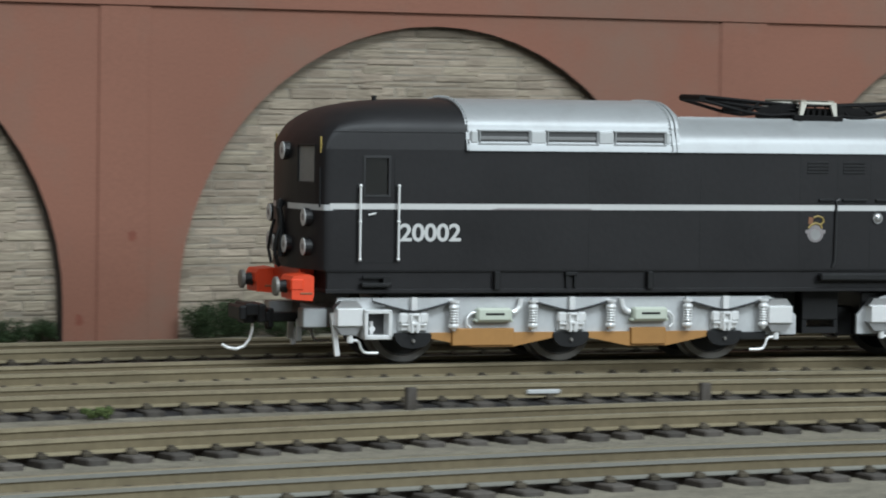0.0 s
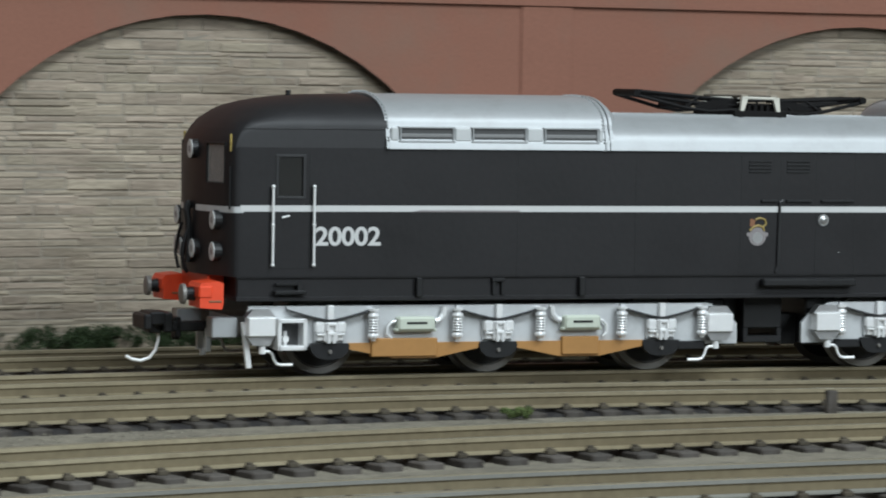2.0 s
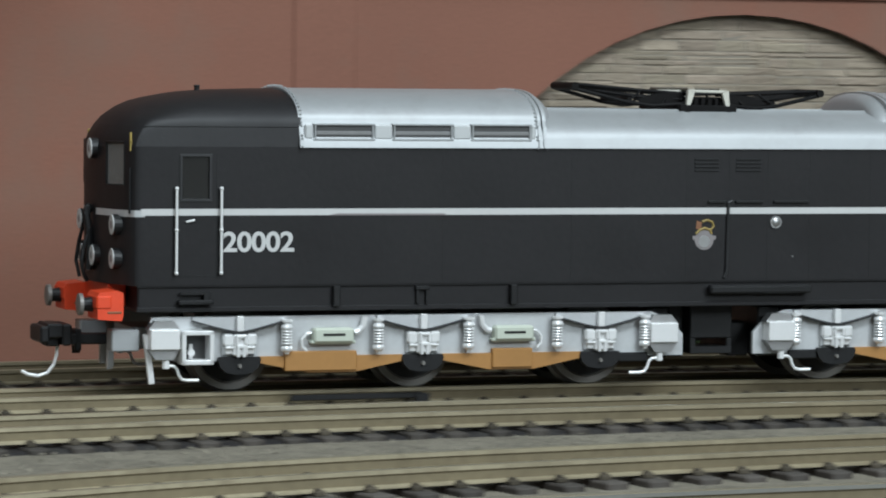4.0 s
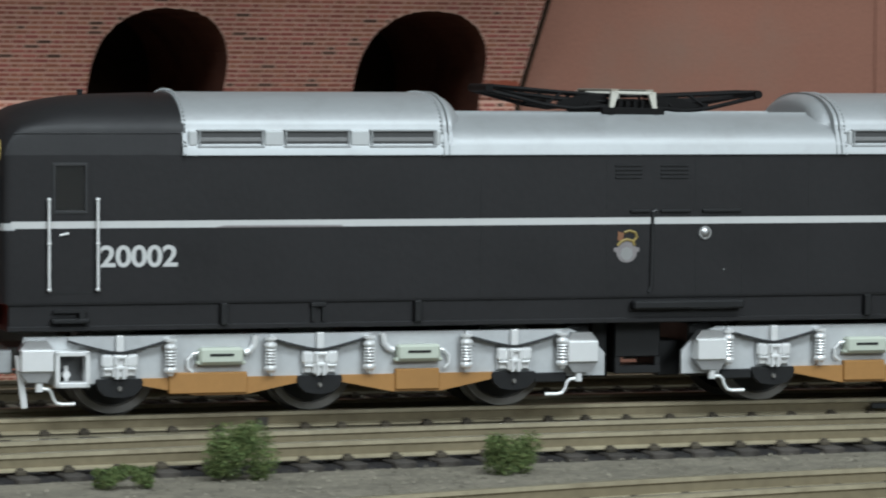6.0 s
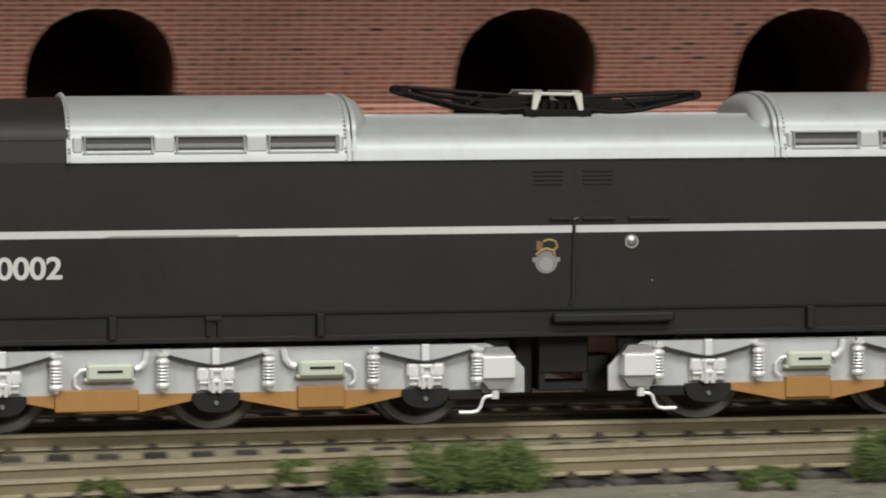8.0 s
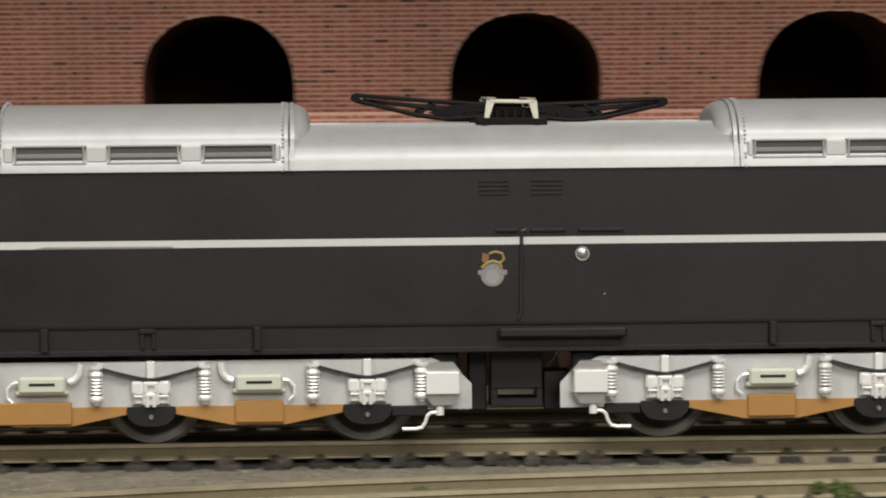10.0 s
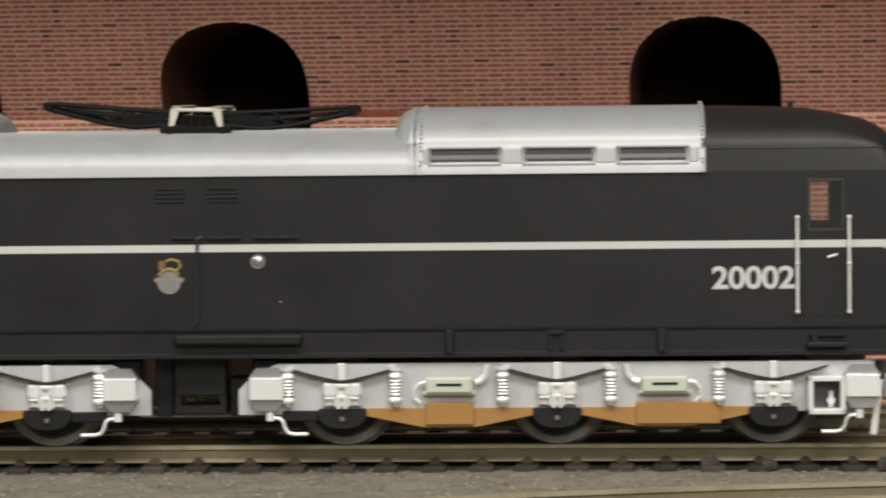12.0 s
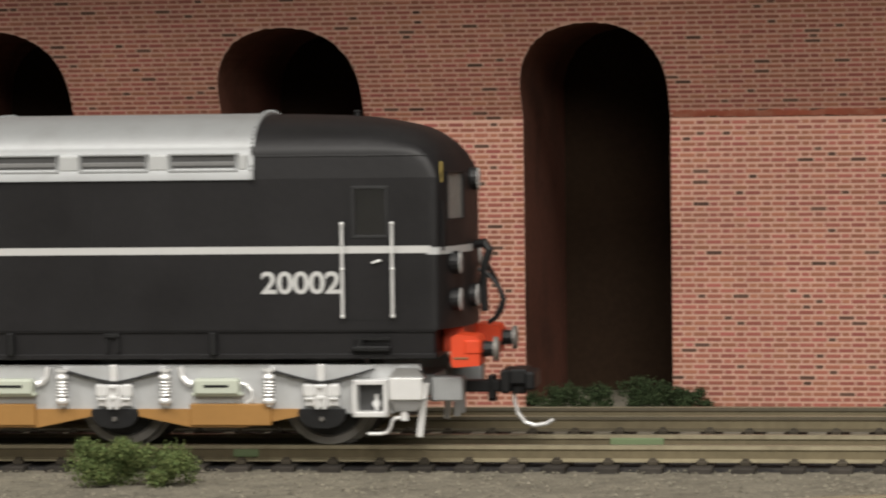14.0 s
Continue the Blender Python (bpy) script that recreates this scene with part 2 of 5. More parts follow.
def thing(name, label, category, m=None, group="", kind=""):
    ob = new(name)
    ob.empty_display_size = 0.01
    if m is not None:
        ob.matrix_world = m
    return tagged(ob, label, category, group, kind)


def at_mm(x, y, z, rz=0.0):
    return pose(x * MM, y * MM, z * MM, 0, 0, rz)


def box(bm, x0, x1, y0, y1, z0, z1, bevel=0.0, m=None):
    """A box, with its edges taken off."""
    r = bmesh.ops.create_cube(bm, size=1)
    vs = r["verts"]
    for v in vs:
        v.co = Vector((x0 + (v.co.x + 0.5) * (x1 - x0), y0 + (v.co.y + 0.5) * (y1 - y0), z0 + (v.co.z + 0.5) * (z1 - z0)))
    if bevel:
        es = list({e for v in vs for e in v.link_edges})
        r2 = bmesh.ops.bevel(bm, geom=es, offset=bevel, segments=1, affect="EDGES")
        vs = list({v for v in vs if v.is_valid} | set(r2["verts"]))
    if m is not None:
        bmesh.ops.transform(bm, matrix=m, verts=vs)
    return vs


def rod(bm, a, b, r, r2=None, n=10, caps=True):
    """A round bar from a to b."""
    a, b = Vector(a), Vector(b)
    d = b - a
    q = bmesh.ops.create_cone(bm, cap_ends=caps, segments=n, radius1=r, radius2=r if r2 is None else r2, depth=d.length)
    m = Matrix.Translation((a + b) / 2) @ d.to_track_quat("Z", "Y").to_matrix().to_4x4()
    bmesh.ops.transform(bm, matrix=m, verts=q["verts"])


def wire(bm, pts, r, n=8):
    """A bent wire through points, with balls at the bends."""
    for a, b in zip(pts[:-1], pts[1:]):
        rod(bm, a, b, r, n=n)
    for p in pts[1:-1]:
        q = bmesh.ops.create_uvsphere(bm, u_segments=n, v_segments=6, radius=r)
        bmesh.ops.translate(bm, vec=p, verts=q["verts"])


def prism(bm, pts, y0, y1):
    """An outline in x and z, drawn out from y0 to y1."""
    a = [bm.verts.new((x, y0, z)) for x, z in pts]
    b = [bm.verts.new((x, y1, z)) for x, z in pts]
    n = len(pts)
    bm.faces.new(a)
    bm.faces.new(b[::-1])
    for i in range(n):
        bm.faces.new((a[(i + 1) % n], a[i], b[i], b[(i + 1) % n]))
    bmesh.ops.recalc_face_normals(bm, faces=bm.faces)


def revolve(bm, prof, side, n):
    """A turned part about the y axis: prof holds radius and distance; side mirrors it."""
    rings = []
    for r, h in prof:
        if r == 0:
            rings.append([bm.verts.new((0, side * h, 0))])
        else:
            rings.append([bm.verts.new((r * math.cos(2 * math.pi * i / n), side * h, r * math.sin(2 * math.pi * i / n))) for i in range(n)])
    for a, b in zip(rings[:-1], rings[1:]):
        for i in range(n):
            j = (i + 1) % n
            q = [a[i % len(a)], a[j % len(a)], b[j % len(b)], b[i % len(b)]]
            u = []
            for v in q:
                if v not in u:
                    u.append(v)
            bm.faces.new(u)
    bmesh.ops.recalc_face_normals(bm, faces=bm.faces)


def nb():
    return bmesh.new()

# ---------------------------------------------------------------- ground and room
GROUND_Z = -3.8


def ground():
    bm = nb()
    nx, ny = 150, 44
    x0, x1, y0, y1 = -520, 900, 90, 900
    grid = []
    for j in range(ny + 1):
        row = []
        for i in range(nx + 1):
            x, y = x0 + (x1 - x0) * i / nx, y0 + (y1 - y0) * j / ny
            row.append(bm.verts.new((x, y, GROUND_Z + 0.22 * noise.noise(Vector((x / 23, y / 17, 1))) + 0.14 * noise.noise(Vector((x / 7, y / 7, 5))))))
        grid.append(row)
    for j in range(ny):
        for i in range(nx):
            bm.faces.new((grid[j][i], grid[j][i + 1], grid[j + 1][i + 1], grid[j + 1][i]))
    g = thing("ground", "grey ballasted layout ground with fine chippings", "ground", kind="structure")
    part("ballast_sheet", bm, M_BALLAST, g, smooth=True)
    bm = nb()
    box(bm, x0 + 1, x1 - 1, y0 + 1, y1 - 1, -24, GROUND_Z - 1.2, 0.5)
    part("board", bm, M_BOARD, g)
    for lx in (x0 + 60, x1 - 60):
        for ly in (y0 + 60, y1 - 60):
            bm = nb()
            box(bm, lx - 22, lx + 22, ly - 22, ly + 22, -1000, -23.5, 1.0)
            part("leg", bm, M_BOARD, g)
    rng = random.Random(4)
    verts, faces = [], []
    for n_ in range(30000):
        x = rng.uniform(-230, 640) if n_ < 9000 else rng.uniform(-190, 110) if n_ < 17000 else rng.uniform(60, 380)
        yc = main_line_y(x)
        y = (yc - abs(rng.gauss(0, 1)) * 75 - 2 if rng.random() < 0.8 else yc + rng.uniform(0, 80)) if n_ < 9000 else yc - rng.uniform(10, 60 if n_ < 17000 else 118)
        s = rng.choice((0.14, 0.18, 0.22, 0.28, 0.42)) * rng.uniform(0.7, 1.2)
        k = len(verts)
        z = GROUND_Z + rng.uniform(-0.05, 0.25)
        a = rng.uniform(0, 6.28)
        ca, sa = math.cos(a), math.sin(a)
        for px, py, pz in ((1, 0, 0), (-0.6, 0.8, 0), (-0.7, -0.7, 0), (0.1, 0.1, 0.8)):
            px, py, pz = px * rng.uniform(0.6, 1.2), py * rng.uniform(0.6, 1.2), pz * rng.uniform(0.6, 1.1)
            verts.append(((x + s * (px * ca - py * sa)) * MM, (y + s * (px * sa + py * ca)) * MM, (z + s * pz) * MM))
        faces += [(k, k + 1, k + 3), (k + 1, k + 2, k + 3), (k + 2, k, k + 3)]
    me = bpy.data.meshes.new("chippings")
    me.from_pydata(verts, [], faces)
    me.materials.append(M_STONES)
    tagged(new("chippings", me), "loose pale and dark ballast chippings between the tracks", "ballast", kind="stuff")


MAIN = [main_line(s) for s in np.linspace(760, -420, 119)]


def main_line_y(x):
    xs = [p[0] for p in MAIN][::-1]
    return float(np.interp(x, xs, [p[1] for p in MAIN][::-1]))


def room():
    for name, b in (("floor", (-2600, 2600, -2000, 2600, -1010, -1000)), ("ceiling", (-2600, 2600, -2000, 2600, 2100, 2110)),
                    ("wall_north", (-2600, 2600, 2600, 2650, -1000, 2100)), ("wall_south", (-2600, 2600, -2050, -2000, -1000, 2100)),
                    ("wall_east", (2600, 2650, -2000, 2600, -1000, 2100)), ("wall_west", (-2650, -2600, -2000, 2600, -1000, 2100))):
        bm = nb()
        box(bm, *b)
        ob = new(name, mesh_of(name, bm, M_ROOM))
        tagged(ob, "plain pale plaster " + name.split("_")[0] + " of the railway room", name.split("_")[0], kind="structure")


# ---------------------------------------------------------------- tracks


def resample(pts, step):
    """Points at even steps along a smooth line through pts, with headings."""
    p = np.array(pts, float)
    t = np.r_[0, np.cumsum(np.hypot(*np.diff(p, axis=0).T))]
    tt = np.linspace(0, t[-1], 400)
    x, y = np.interp(tt, t, p[:, 0]), np.interp(tt, t, p[:, 1])
    k = np.ones(41) / 41
    for _ in range(2):
        xp = np.r_[2 * x[0] - x[20:0:-1], x, 2 * x[-1] - x[-2:-22:-1]]
        yp = np.r_[2 * y[0] - y[20:0:-1], y, 2 * y[-1] - y[-2:-22:-1]]
        x, y = np.convolve(xp, k, "valid"), np.convolve(yp, k, "valid")
    d = np.r_[0, np.cumsum(np.hypot(np.diff(x), np.diff(y)))]
    q = np.arange(0, d[-1], step)
    xs, ys = np.interp(q, d, x), np.interp(q, d, y)
    h = np.arctan2(np.gradient(ys), np.gradient(xs))
    return list(zip(xs, ys, h))


RAIL_PROFILE = [(-1.15, -2.54), (-1.15, -2.3), (-0.3, -2.05), (-0.3, -0.85), (-0.55, -0.65), (-0.55, -0.1), (-0.42, 0.0),
                (0.42, 0.0), (0.55, -0.1), (0.55, -0.65), (0.3, -0.85), (0.3, -2.05), (1.15, -2.3), (1.15, -2.54)]


def sweep_rail(path, off):
    bm = nb()
    rows = []
    for x, y, h in path:
        nx, ny = -math.sin(h), math.cos(h)
        rows.append([bm.verts.new((x + nx * (off + o), y + ny * (off + o), z)) for o, z in RAIL_PROFILE])
    n = len(RAIL_PROFILE)
    for a, b in zip(rows[:-1], rows[1:]):
        for i in range(n):
            f = bm.faces.new((a[i], a[(i + 1) % n], b[(i + 1) % n], b[i]))
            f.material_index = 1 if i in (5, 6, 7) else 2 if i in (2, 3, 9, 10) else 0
    bm.faces.new(rows[0])
    bm.faces.new(rows[-1][::-1])
    bmesh.ops.recalc_face_normals(bm, faces=bm.faces)
    return bm


def sleeper_mesh(name, mat):
    bm = nb()
    box(bm, -1.8, 1.8, -13.6, 13.6, GROUND_Z - 0.9, -2.85, 0.22)
    plain = len(bm.faces)
    for s in (-8.25, 8.25):
        for d in (-1.65, 1.65):
            box(bm, -0.85, 0.85, s + d - 0.6, s + d + 0.6, -2.95, -2.1, 0.2)
            box(bm, -0.5, 0.5, s + d * 0.82 - 0.4, s + d * 0.82 + 0.4, -2.2, -1.8, 0.14)
    for q, f in enumerate(bm.faces):
        f.material_index = 1 if q >= plain else 0
    return mesh_of(name, bm, (mat, M_CHAIR))


SLEEPER = sleeper_mesh("sleeper", M_SLEEPER)
SLEEPER_GREY = sleeper_mesh("sleeper_grey", M_SLEEPGREY)


def track(pts, label, rail_mat, sleeper, pitch, smooth_path=None):
    tr = thing("railway_track", label, "railway track", group="tracks of the layout")
    path = smooth_path or resample(pts, 6)
    for off in (-8.25, 8.25):
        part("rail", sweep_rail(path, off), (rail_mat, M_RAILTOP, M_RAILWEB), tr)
    d = 0.0
    nxt = 0.0
    rng = random.Random(len(path))
    for (xa, ya, ha), (xb, yb, hb) in zip(path[:-1], path[1:]):
        seg = math.hypot(xb - xa, yb - ya)
        while nxt <= d + seg:
            f = (nxt - d) / seg
            ob = new("sleeper", sleeper)
            ob.parent = tr
            ob.matrix_local = at_mm(xa + (xb - xa) * f, ya + (yb - ya) * f, rng.uniform(-0.12, 0.05),
                                    math.degrees(ha) + rng.gauss(0, 1.2))
            nxt += pitch * rng.uniform(0.96, 1.04)
        d += seg
    return tr


main_path = [main_line(s) for s in np.linspace(690, -330, 171)]
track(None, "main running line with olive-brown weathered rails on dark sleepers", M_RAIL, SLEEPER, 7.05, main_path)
back_path = []
for s_, off in zip(np.linspace(640, -330, 150), np.linspace(56, 46, 150)):
    px, py, ph = main_line(s_)
    back_path.append((px - math.sin(ph) * off, py + math.cos(ph) * off, ph))
track(None, "rear siding close to the retaining wall with weathered brown rails, darker towards the left", M_RAILREAR, SLEEPER, 7.05, back_path)
NEAR_TRACK = [(640, 306), (581, 348.5), (533, 379.5), (481, 410.5), (431, 433), (363, 453), (319, 464.5), (243, 476), (200, 480), (140, 482),
              (79, 480), (50, 477), (8, 471), (-22, 460), (-60, 442), (-120, 405)]
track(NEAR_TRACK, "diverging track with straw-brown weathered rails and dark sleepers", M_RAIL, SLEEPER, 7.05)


def underlay(pts, half, top, mat, label):
    bm = nb()
    rows = []
    for x, y, h in resample(pts, 8):
        nx, ny = -math.sin(h), math.cos(h)
        rows.append([bm.verts.new((x + nx * o, y + ny * o, z)) for o, z in ((-half - 1.2, GROUND_Z - 0.6), (-half, top), (half, top), (half + 1.2, GROUND_Z - 0.6))])
    for a, b in zip(rows[:-1], rows[1:]):
        for i in range(3):
            bm.faces.new((a[i], b[i], b[i + 1], a[i + 1]))
    bmesh.ops.recalc_face_normals(bm, faces=bm.faces)
    ob = thing("track_underlay", label, "track bed", kind="structure")
    part("bed", bm, mat, ob)


# Black strips stand in for the shade between the sleepers.
underlay(NEAR_TRACK, 12.6, -3.3, M_BED, "black track bed strip for the shade between the sleepers")
underlay([p[:2] for p in main_path if -210 < p[0] < 95], 10.6, -3.3, M_BED, "black track bed strip for the shade between the sleepers")
underlay([p[:2] for p in main_path if 85 < p[0] < 640], 12.4, -2.8, M_SANDBED, "straw-brown filled track bed up to the sleeper tops")
THIRD_TRACK = [(606, 265), (530, 318), (485, 341.5), (423, 366), (379, 381), (297, 396), (265, 400), (200, 398), (120, 387), (40, 366)]
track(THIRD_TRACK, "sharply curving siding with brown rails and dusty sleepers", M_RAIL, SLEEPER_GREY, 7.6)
FRONT_TRACK = [(610, 193), (508, 254), (464, 279), (431, 296), (374, 318), (338, 331), (260, 350), (180, 362)]
track(FRONT_TRACK, "front siding with grey-painted rails and dusty grey sleepers", M_RAILGREY, SLEEPER_GREY, 7.6)

# ---------------------------------------------------------------- walls


def arch_height(u, c, a, sp, rise):
    p = 2.3 if a < 20 else 2.0
    return sp + rise * max(0.0, 1 - abs((u - c) / a) ** p) ** (1 / p)


def arched_sheet(u0, u1, z0, z1, arches, y, n=28, rough=0.0):
    """A wall face with arched openings: (middle, half width, springing, rise). Gives the faces at depth y."""
    bm = nb()
    cuts = []
    for c, a, sp, rise in arches:
        us = [c - a * math.cos(math.pi * i / n) for i in range(n + 1)]
        rr = random.Random(int(-c * 10))
        cuts.append([(u, arch_height(u, c, a, sp, rise) + rr.uniform(-rough, rough)) for u in us])
    left = u0
    for cut in cuts:
        quad(bm, (left, y, z0), (cut[0][0], y, z0), (cut[0][0], y, z1), (left, y, z1))
        for (ua, za), (ub, zb) in zip(cut[:-1], cut[1:]):
            quad(bm, (ua, y, za), (ub, y, zb), (ub, y, z1), (ua, y, z1))
        left = cut[-1][0]
    quad(bm, (left, y, z0), (u1, y, z0), (u1, y, z1), (left, y, z1))
    return bm, cuts


def quad(bm, a, b, c, d):
    return bm.faces.new([bm.verts.new(p) for p in (a, b, c, d)])


def reveal(cut, y0, y1, z0):
    """The inside of an arched opening from y0 back to y1."""
    bm = nb()
    line = [(cut[0][0], z0)] + cut + [(cut[-1][0], z0)]
    for (ua, za), (ub, zb) in zip(line[:-1], line[1:]):
        quad(bm, (ua, y0, za), (ua, y1, za), (ub, y1, zb), (ub, y0, zb))
    return bm


# terracotta retaining wall: pilasters and a top band proud of arched panels, which are filled with rubble
TERRA_ANGLE = math.degrees(math.atan2(-72, 225))
terra = thing("wall_terracotta", "terracotta-painted retaining wall with pilasters and arched bays of rubble stone", "wall",
              at_mm(337, 609, 0, TERRA_ANGLE), kind="structure")
BAYS = [(167.5, 66.5, 4.0, 62.2), (331.5, 68.5, 4.0, 62.7), (503.0, 66.5, 4.0, 62.7)]
EDGE_U = -3.2  # where the brickwork ends


bm, cuts = arched_sheet(8, 620, -6, 140, BAYS, 0.0)
quad(bm, (-2.2, 0, -6), (8, 0, -6), (8, 0, 140), (-2.2, 0, 140))
part("panel_face", bm, M_TERRA, terra)
rng_stain = random.Random(8)
for su, sz, sr, so in ((250.8, 19.2, 1.5, -0.47), (238.1, 1.0, 1.6, -0.03)):
    bm = nb()
    ring = []
    for q in range(14):
        rr = sr * rng_stain.uniform(0.6, 1.1)
        ring.append(bm.verts.new((su + 0.8 * rr * math.cos(q * 0.449), so, sz + rr * math.sin(q * 0.449))))
    bm.faces.new(ring)
    part("paint_stain", bm, M_STAIN, terra, "dark red paint stain")
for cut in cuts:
    part("arch_edge", reveal(cut, 0.0, 2.6, -6), M_GROOVE, terra, "dark arch edge")
for a, b in ((69.5, 82.4), (242.2, 255.0), (415.2, 429.8), (585, 598)):
    bm = nb()
    box(bm, a, b, -0.45, 0.5, -6, 69.6, 0.2)
    part("pilaster", bm, M_TERRA, terra)
bm = nb()
box(bm, -2.0, 620, -0.8, 0.5, 69.6, 140, 0.15)
part("top_band", bm, M_TERRA, terra)


def rubble(parent):
    rng = random.Random(11)
    bm = nb()
    quad(bm, (80, 2.9, -6), (600, 2.9, -6), (600, 2.9, 70), (80, 2.9, 70))
    part("joint_bed", bm, M_STONEBED, parent)
    verts, faces = [], []
    single = []
    spans, left = [], 92.0
    while left < 590:
        right = left + rng.uniform(14, 34)
        spans.append((left, right))
        left = right
    rows_ = []
    for left, right in spans:
        z = -6.0 - rng.uniform(0, 1.5)
        while z < 68:
            rows_.append((left, right, z, rng.uniform(0.9, 2.5)))
            z += rows_[-1][3]
    for left, right, z, hgt in rows_:
        u = left - rng.uniform(0, 4)
        while u < right:
            w = min(rng.uniform(3.0, 15), right + 4 - u)
            gap = 0.09
            inside = False
            for c, a, sp, rise in BAYS:
                if abs(u + w / 2 - c) < a + 6 and (z < sp + rise * math.sqrt(max(0, 1 - (max(0, abs(u + w / 2 - c) - 6) / a) ** 2)) + 3):
                    inside = True
            if inside:
                y = 2.9 - (rng.uniform(0.08, 0.18) if rng.random() < 0.8 else rng.uniform(0.2, 0.36))
                one = 104 < u < 212 and -2 < z < 64 and len(single) < 290 and rng.random() < 0.6
                k = 0 if one else len(verts)
                into = [] if one else verts
                b = rng.uniform(0.25, 0.6)
                j = [rng.uniform(-0.14, 0.14) for _ in range(8)]
                u0_, u1_, z0_, z1_ = u + gap / 2, u + w - gap / 2, z + gap / 3, z + hgt - gap / 3
                outer = ((u0_, z0_), (u1_, z0_), (u1_, z1_), (u0_, z1_))
                for p in outer:
                    into.append((p[0] * MM, 2.95 * MM, p[1] * MM))
                for i, p in enumerate(outer):
                    du = b if i in (0, 3) else -b
                    dz = b * 0.7 if i < 2 else -b * 0.7
                    into.append(((p[0] + du + j[i]) * MM, (y + j[i + 4] * 0.8) * MM, (p[1] + dz + j[7 - i] * 0.6) * MM))
                shape = [(k + 4, k + 5, k + 6, k + 7)] + [(k + i, k + (i + 1) % 4, k + 4 + (i + 1) % 4, k + 4 + i) for i in range(4)]
                if one:
                    single.append((into, shape))
                else:
                    faces += shape
            u += w
    me = bpy.data.meshes.new("rubble_stones")
    me.from_pydata(verts, [], faces)
    me.materials.append(M_STONE)
    ob = new("rubble_stones", me)
    ob.parent = parent
    ob["kind"] = "stuff"
    for pts, shape in single:
        me = bpy.data.meshes.new("stone")
        me.from_pydata(pts, [], shape)
        me.materials.append(M_STONEP)
        ob = new("stone", me)
        ob.parent = parent


rubble(terra)

# brick viaduct wall with open arches; a ledge added out of view shades its upper courses
BRICK_ANGLE = math.degrees(math.atan2(-27, 375))
viaduct = thing("wall_brick", "red brick viaduct wall with dark open arches and pale mortar", "wall", at_mm(337, 609, 0, BRICK_ANGLE), kind="structure")
ARCHES = [(c, 13.4, 53.0, 12.6) for c in (-567, -511.5, -456.4, -400.3, -316.5, -262.4, -208.0, -130.3, -77.2, -24.3)]
WALL_Z1 = 92
END_RAKE = 0.09  # and its end is cut at a slant
FOLD_Z, LEAN = 48.6, 0.53  # above this height the upper brick sheet leans out over the line


def lean(z):
    """How far the face stands out at height z."""
    return LEAN * max(0.0, z - FOLD_Z)


def leaned(bm):
    """Cuts the faces at the fold and leans what is above it."""
    bmesh.ops.bisect_plane(bm, geom=bm.verts[:] + bm.edges[:] + bm.faces[:], plane_co=(0, 0, FOLD_Z), plane_no=(0, 0, 1))
    for v in bm.verts:
        v.co.y -= lean(v.co.z)
    return bm


bm, cuts = arched_sheet(-700, -4.0, -6, WALL_Z1, ARCHES, 0.0, 52, 0.15)
quad(bm, (-4, 0, -6), (EDGE_U + 0.1, 0, -6), (EDGE_U + 0.1, 0, WALL_Z1), (-4, 0, WALL_Z1))
leaned(bm)
for v in bm.verts:
    if v.co.x > -3.9:
        v.co.x += END_RAKE * max(0.0, v.co.z - FOLD_Z)
part("mortar_face", bm, M_MORTAR, viaduct, "pale mortar joints")
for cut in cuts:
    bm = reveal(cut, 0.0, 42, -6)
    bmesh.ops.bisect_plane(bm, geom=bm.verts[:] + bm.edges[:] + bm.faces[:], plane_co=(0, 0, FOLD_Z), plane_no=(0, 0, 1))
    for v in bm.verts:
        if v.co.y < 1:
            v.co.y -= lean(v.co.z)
    part("arch_reveal", bm, M_REVEAL, viaduct, "dark brick arch reveal")
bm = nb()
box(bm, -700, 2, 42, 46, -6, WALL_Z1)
part("arch_back", bm, M_NEARBLACK, viaduct, "near-black back of the arches")
# Unseen ledge, added only to shade the top of the brickwork.
bm = nb()
box(bm, -700, EDGE_U, -lean(WALL_Z1) - 16.0, 44, WALL_Z1, WALL_Z1 + 5, 0.4)
part("coping", bm, M_TERRA, viaduct, "unseen ledge added to shade the wall top")
# Dark strip for the thickness and shadow of the sheet's leaning end.
bm = nb()
box(bm, EDGE_U, EDGE_U + 1.0, -0.4, 2.5, -6, WALL_Z1)
leaned(bm)
for v in bm.verts:
    v.co.x += END_RAKE * max(0.0, v.co.z - FOLD_Z)
part("end_moulding", bm, M_NEARBLACK, viaduct, "end of the brickwork, coloured dark for its shadow")
bm = nb()
for u0, u1, z0, z1 in ((-386.4, -330.6, 48.8, 49.8), (-10.6, -3.2, 50.2, 52.3)):
    n_ = max(4, int((u1 - u0) / 1.3))
    prng = random.Random(n_)
    us = [u0 + (u1 - u0) * q / n_ for q in range(n_ + 1)]
    prism(bm, [(u, z0 + prng.uniform(-0.15, 0.15)) for u in us] + [(u, z1 + prng.uniform(-0.2, 0.2)) for u in us[::-1]], -0.16, 0.05)
part("filler_strip", leaned(bm), M_FILLER, viaduct, "red filler where two brick sheets join")

# ---------------------------------------------------------------- locomotive
loco = thing("locomotive", "black electric locomotive with silver roof, bogies and white waist line", "locomotive")
HW = 16.9  # half the body's width


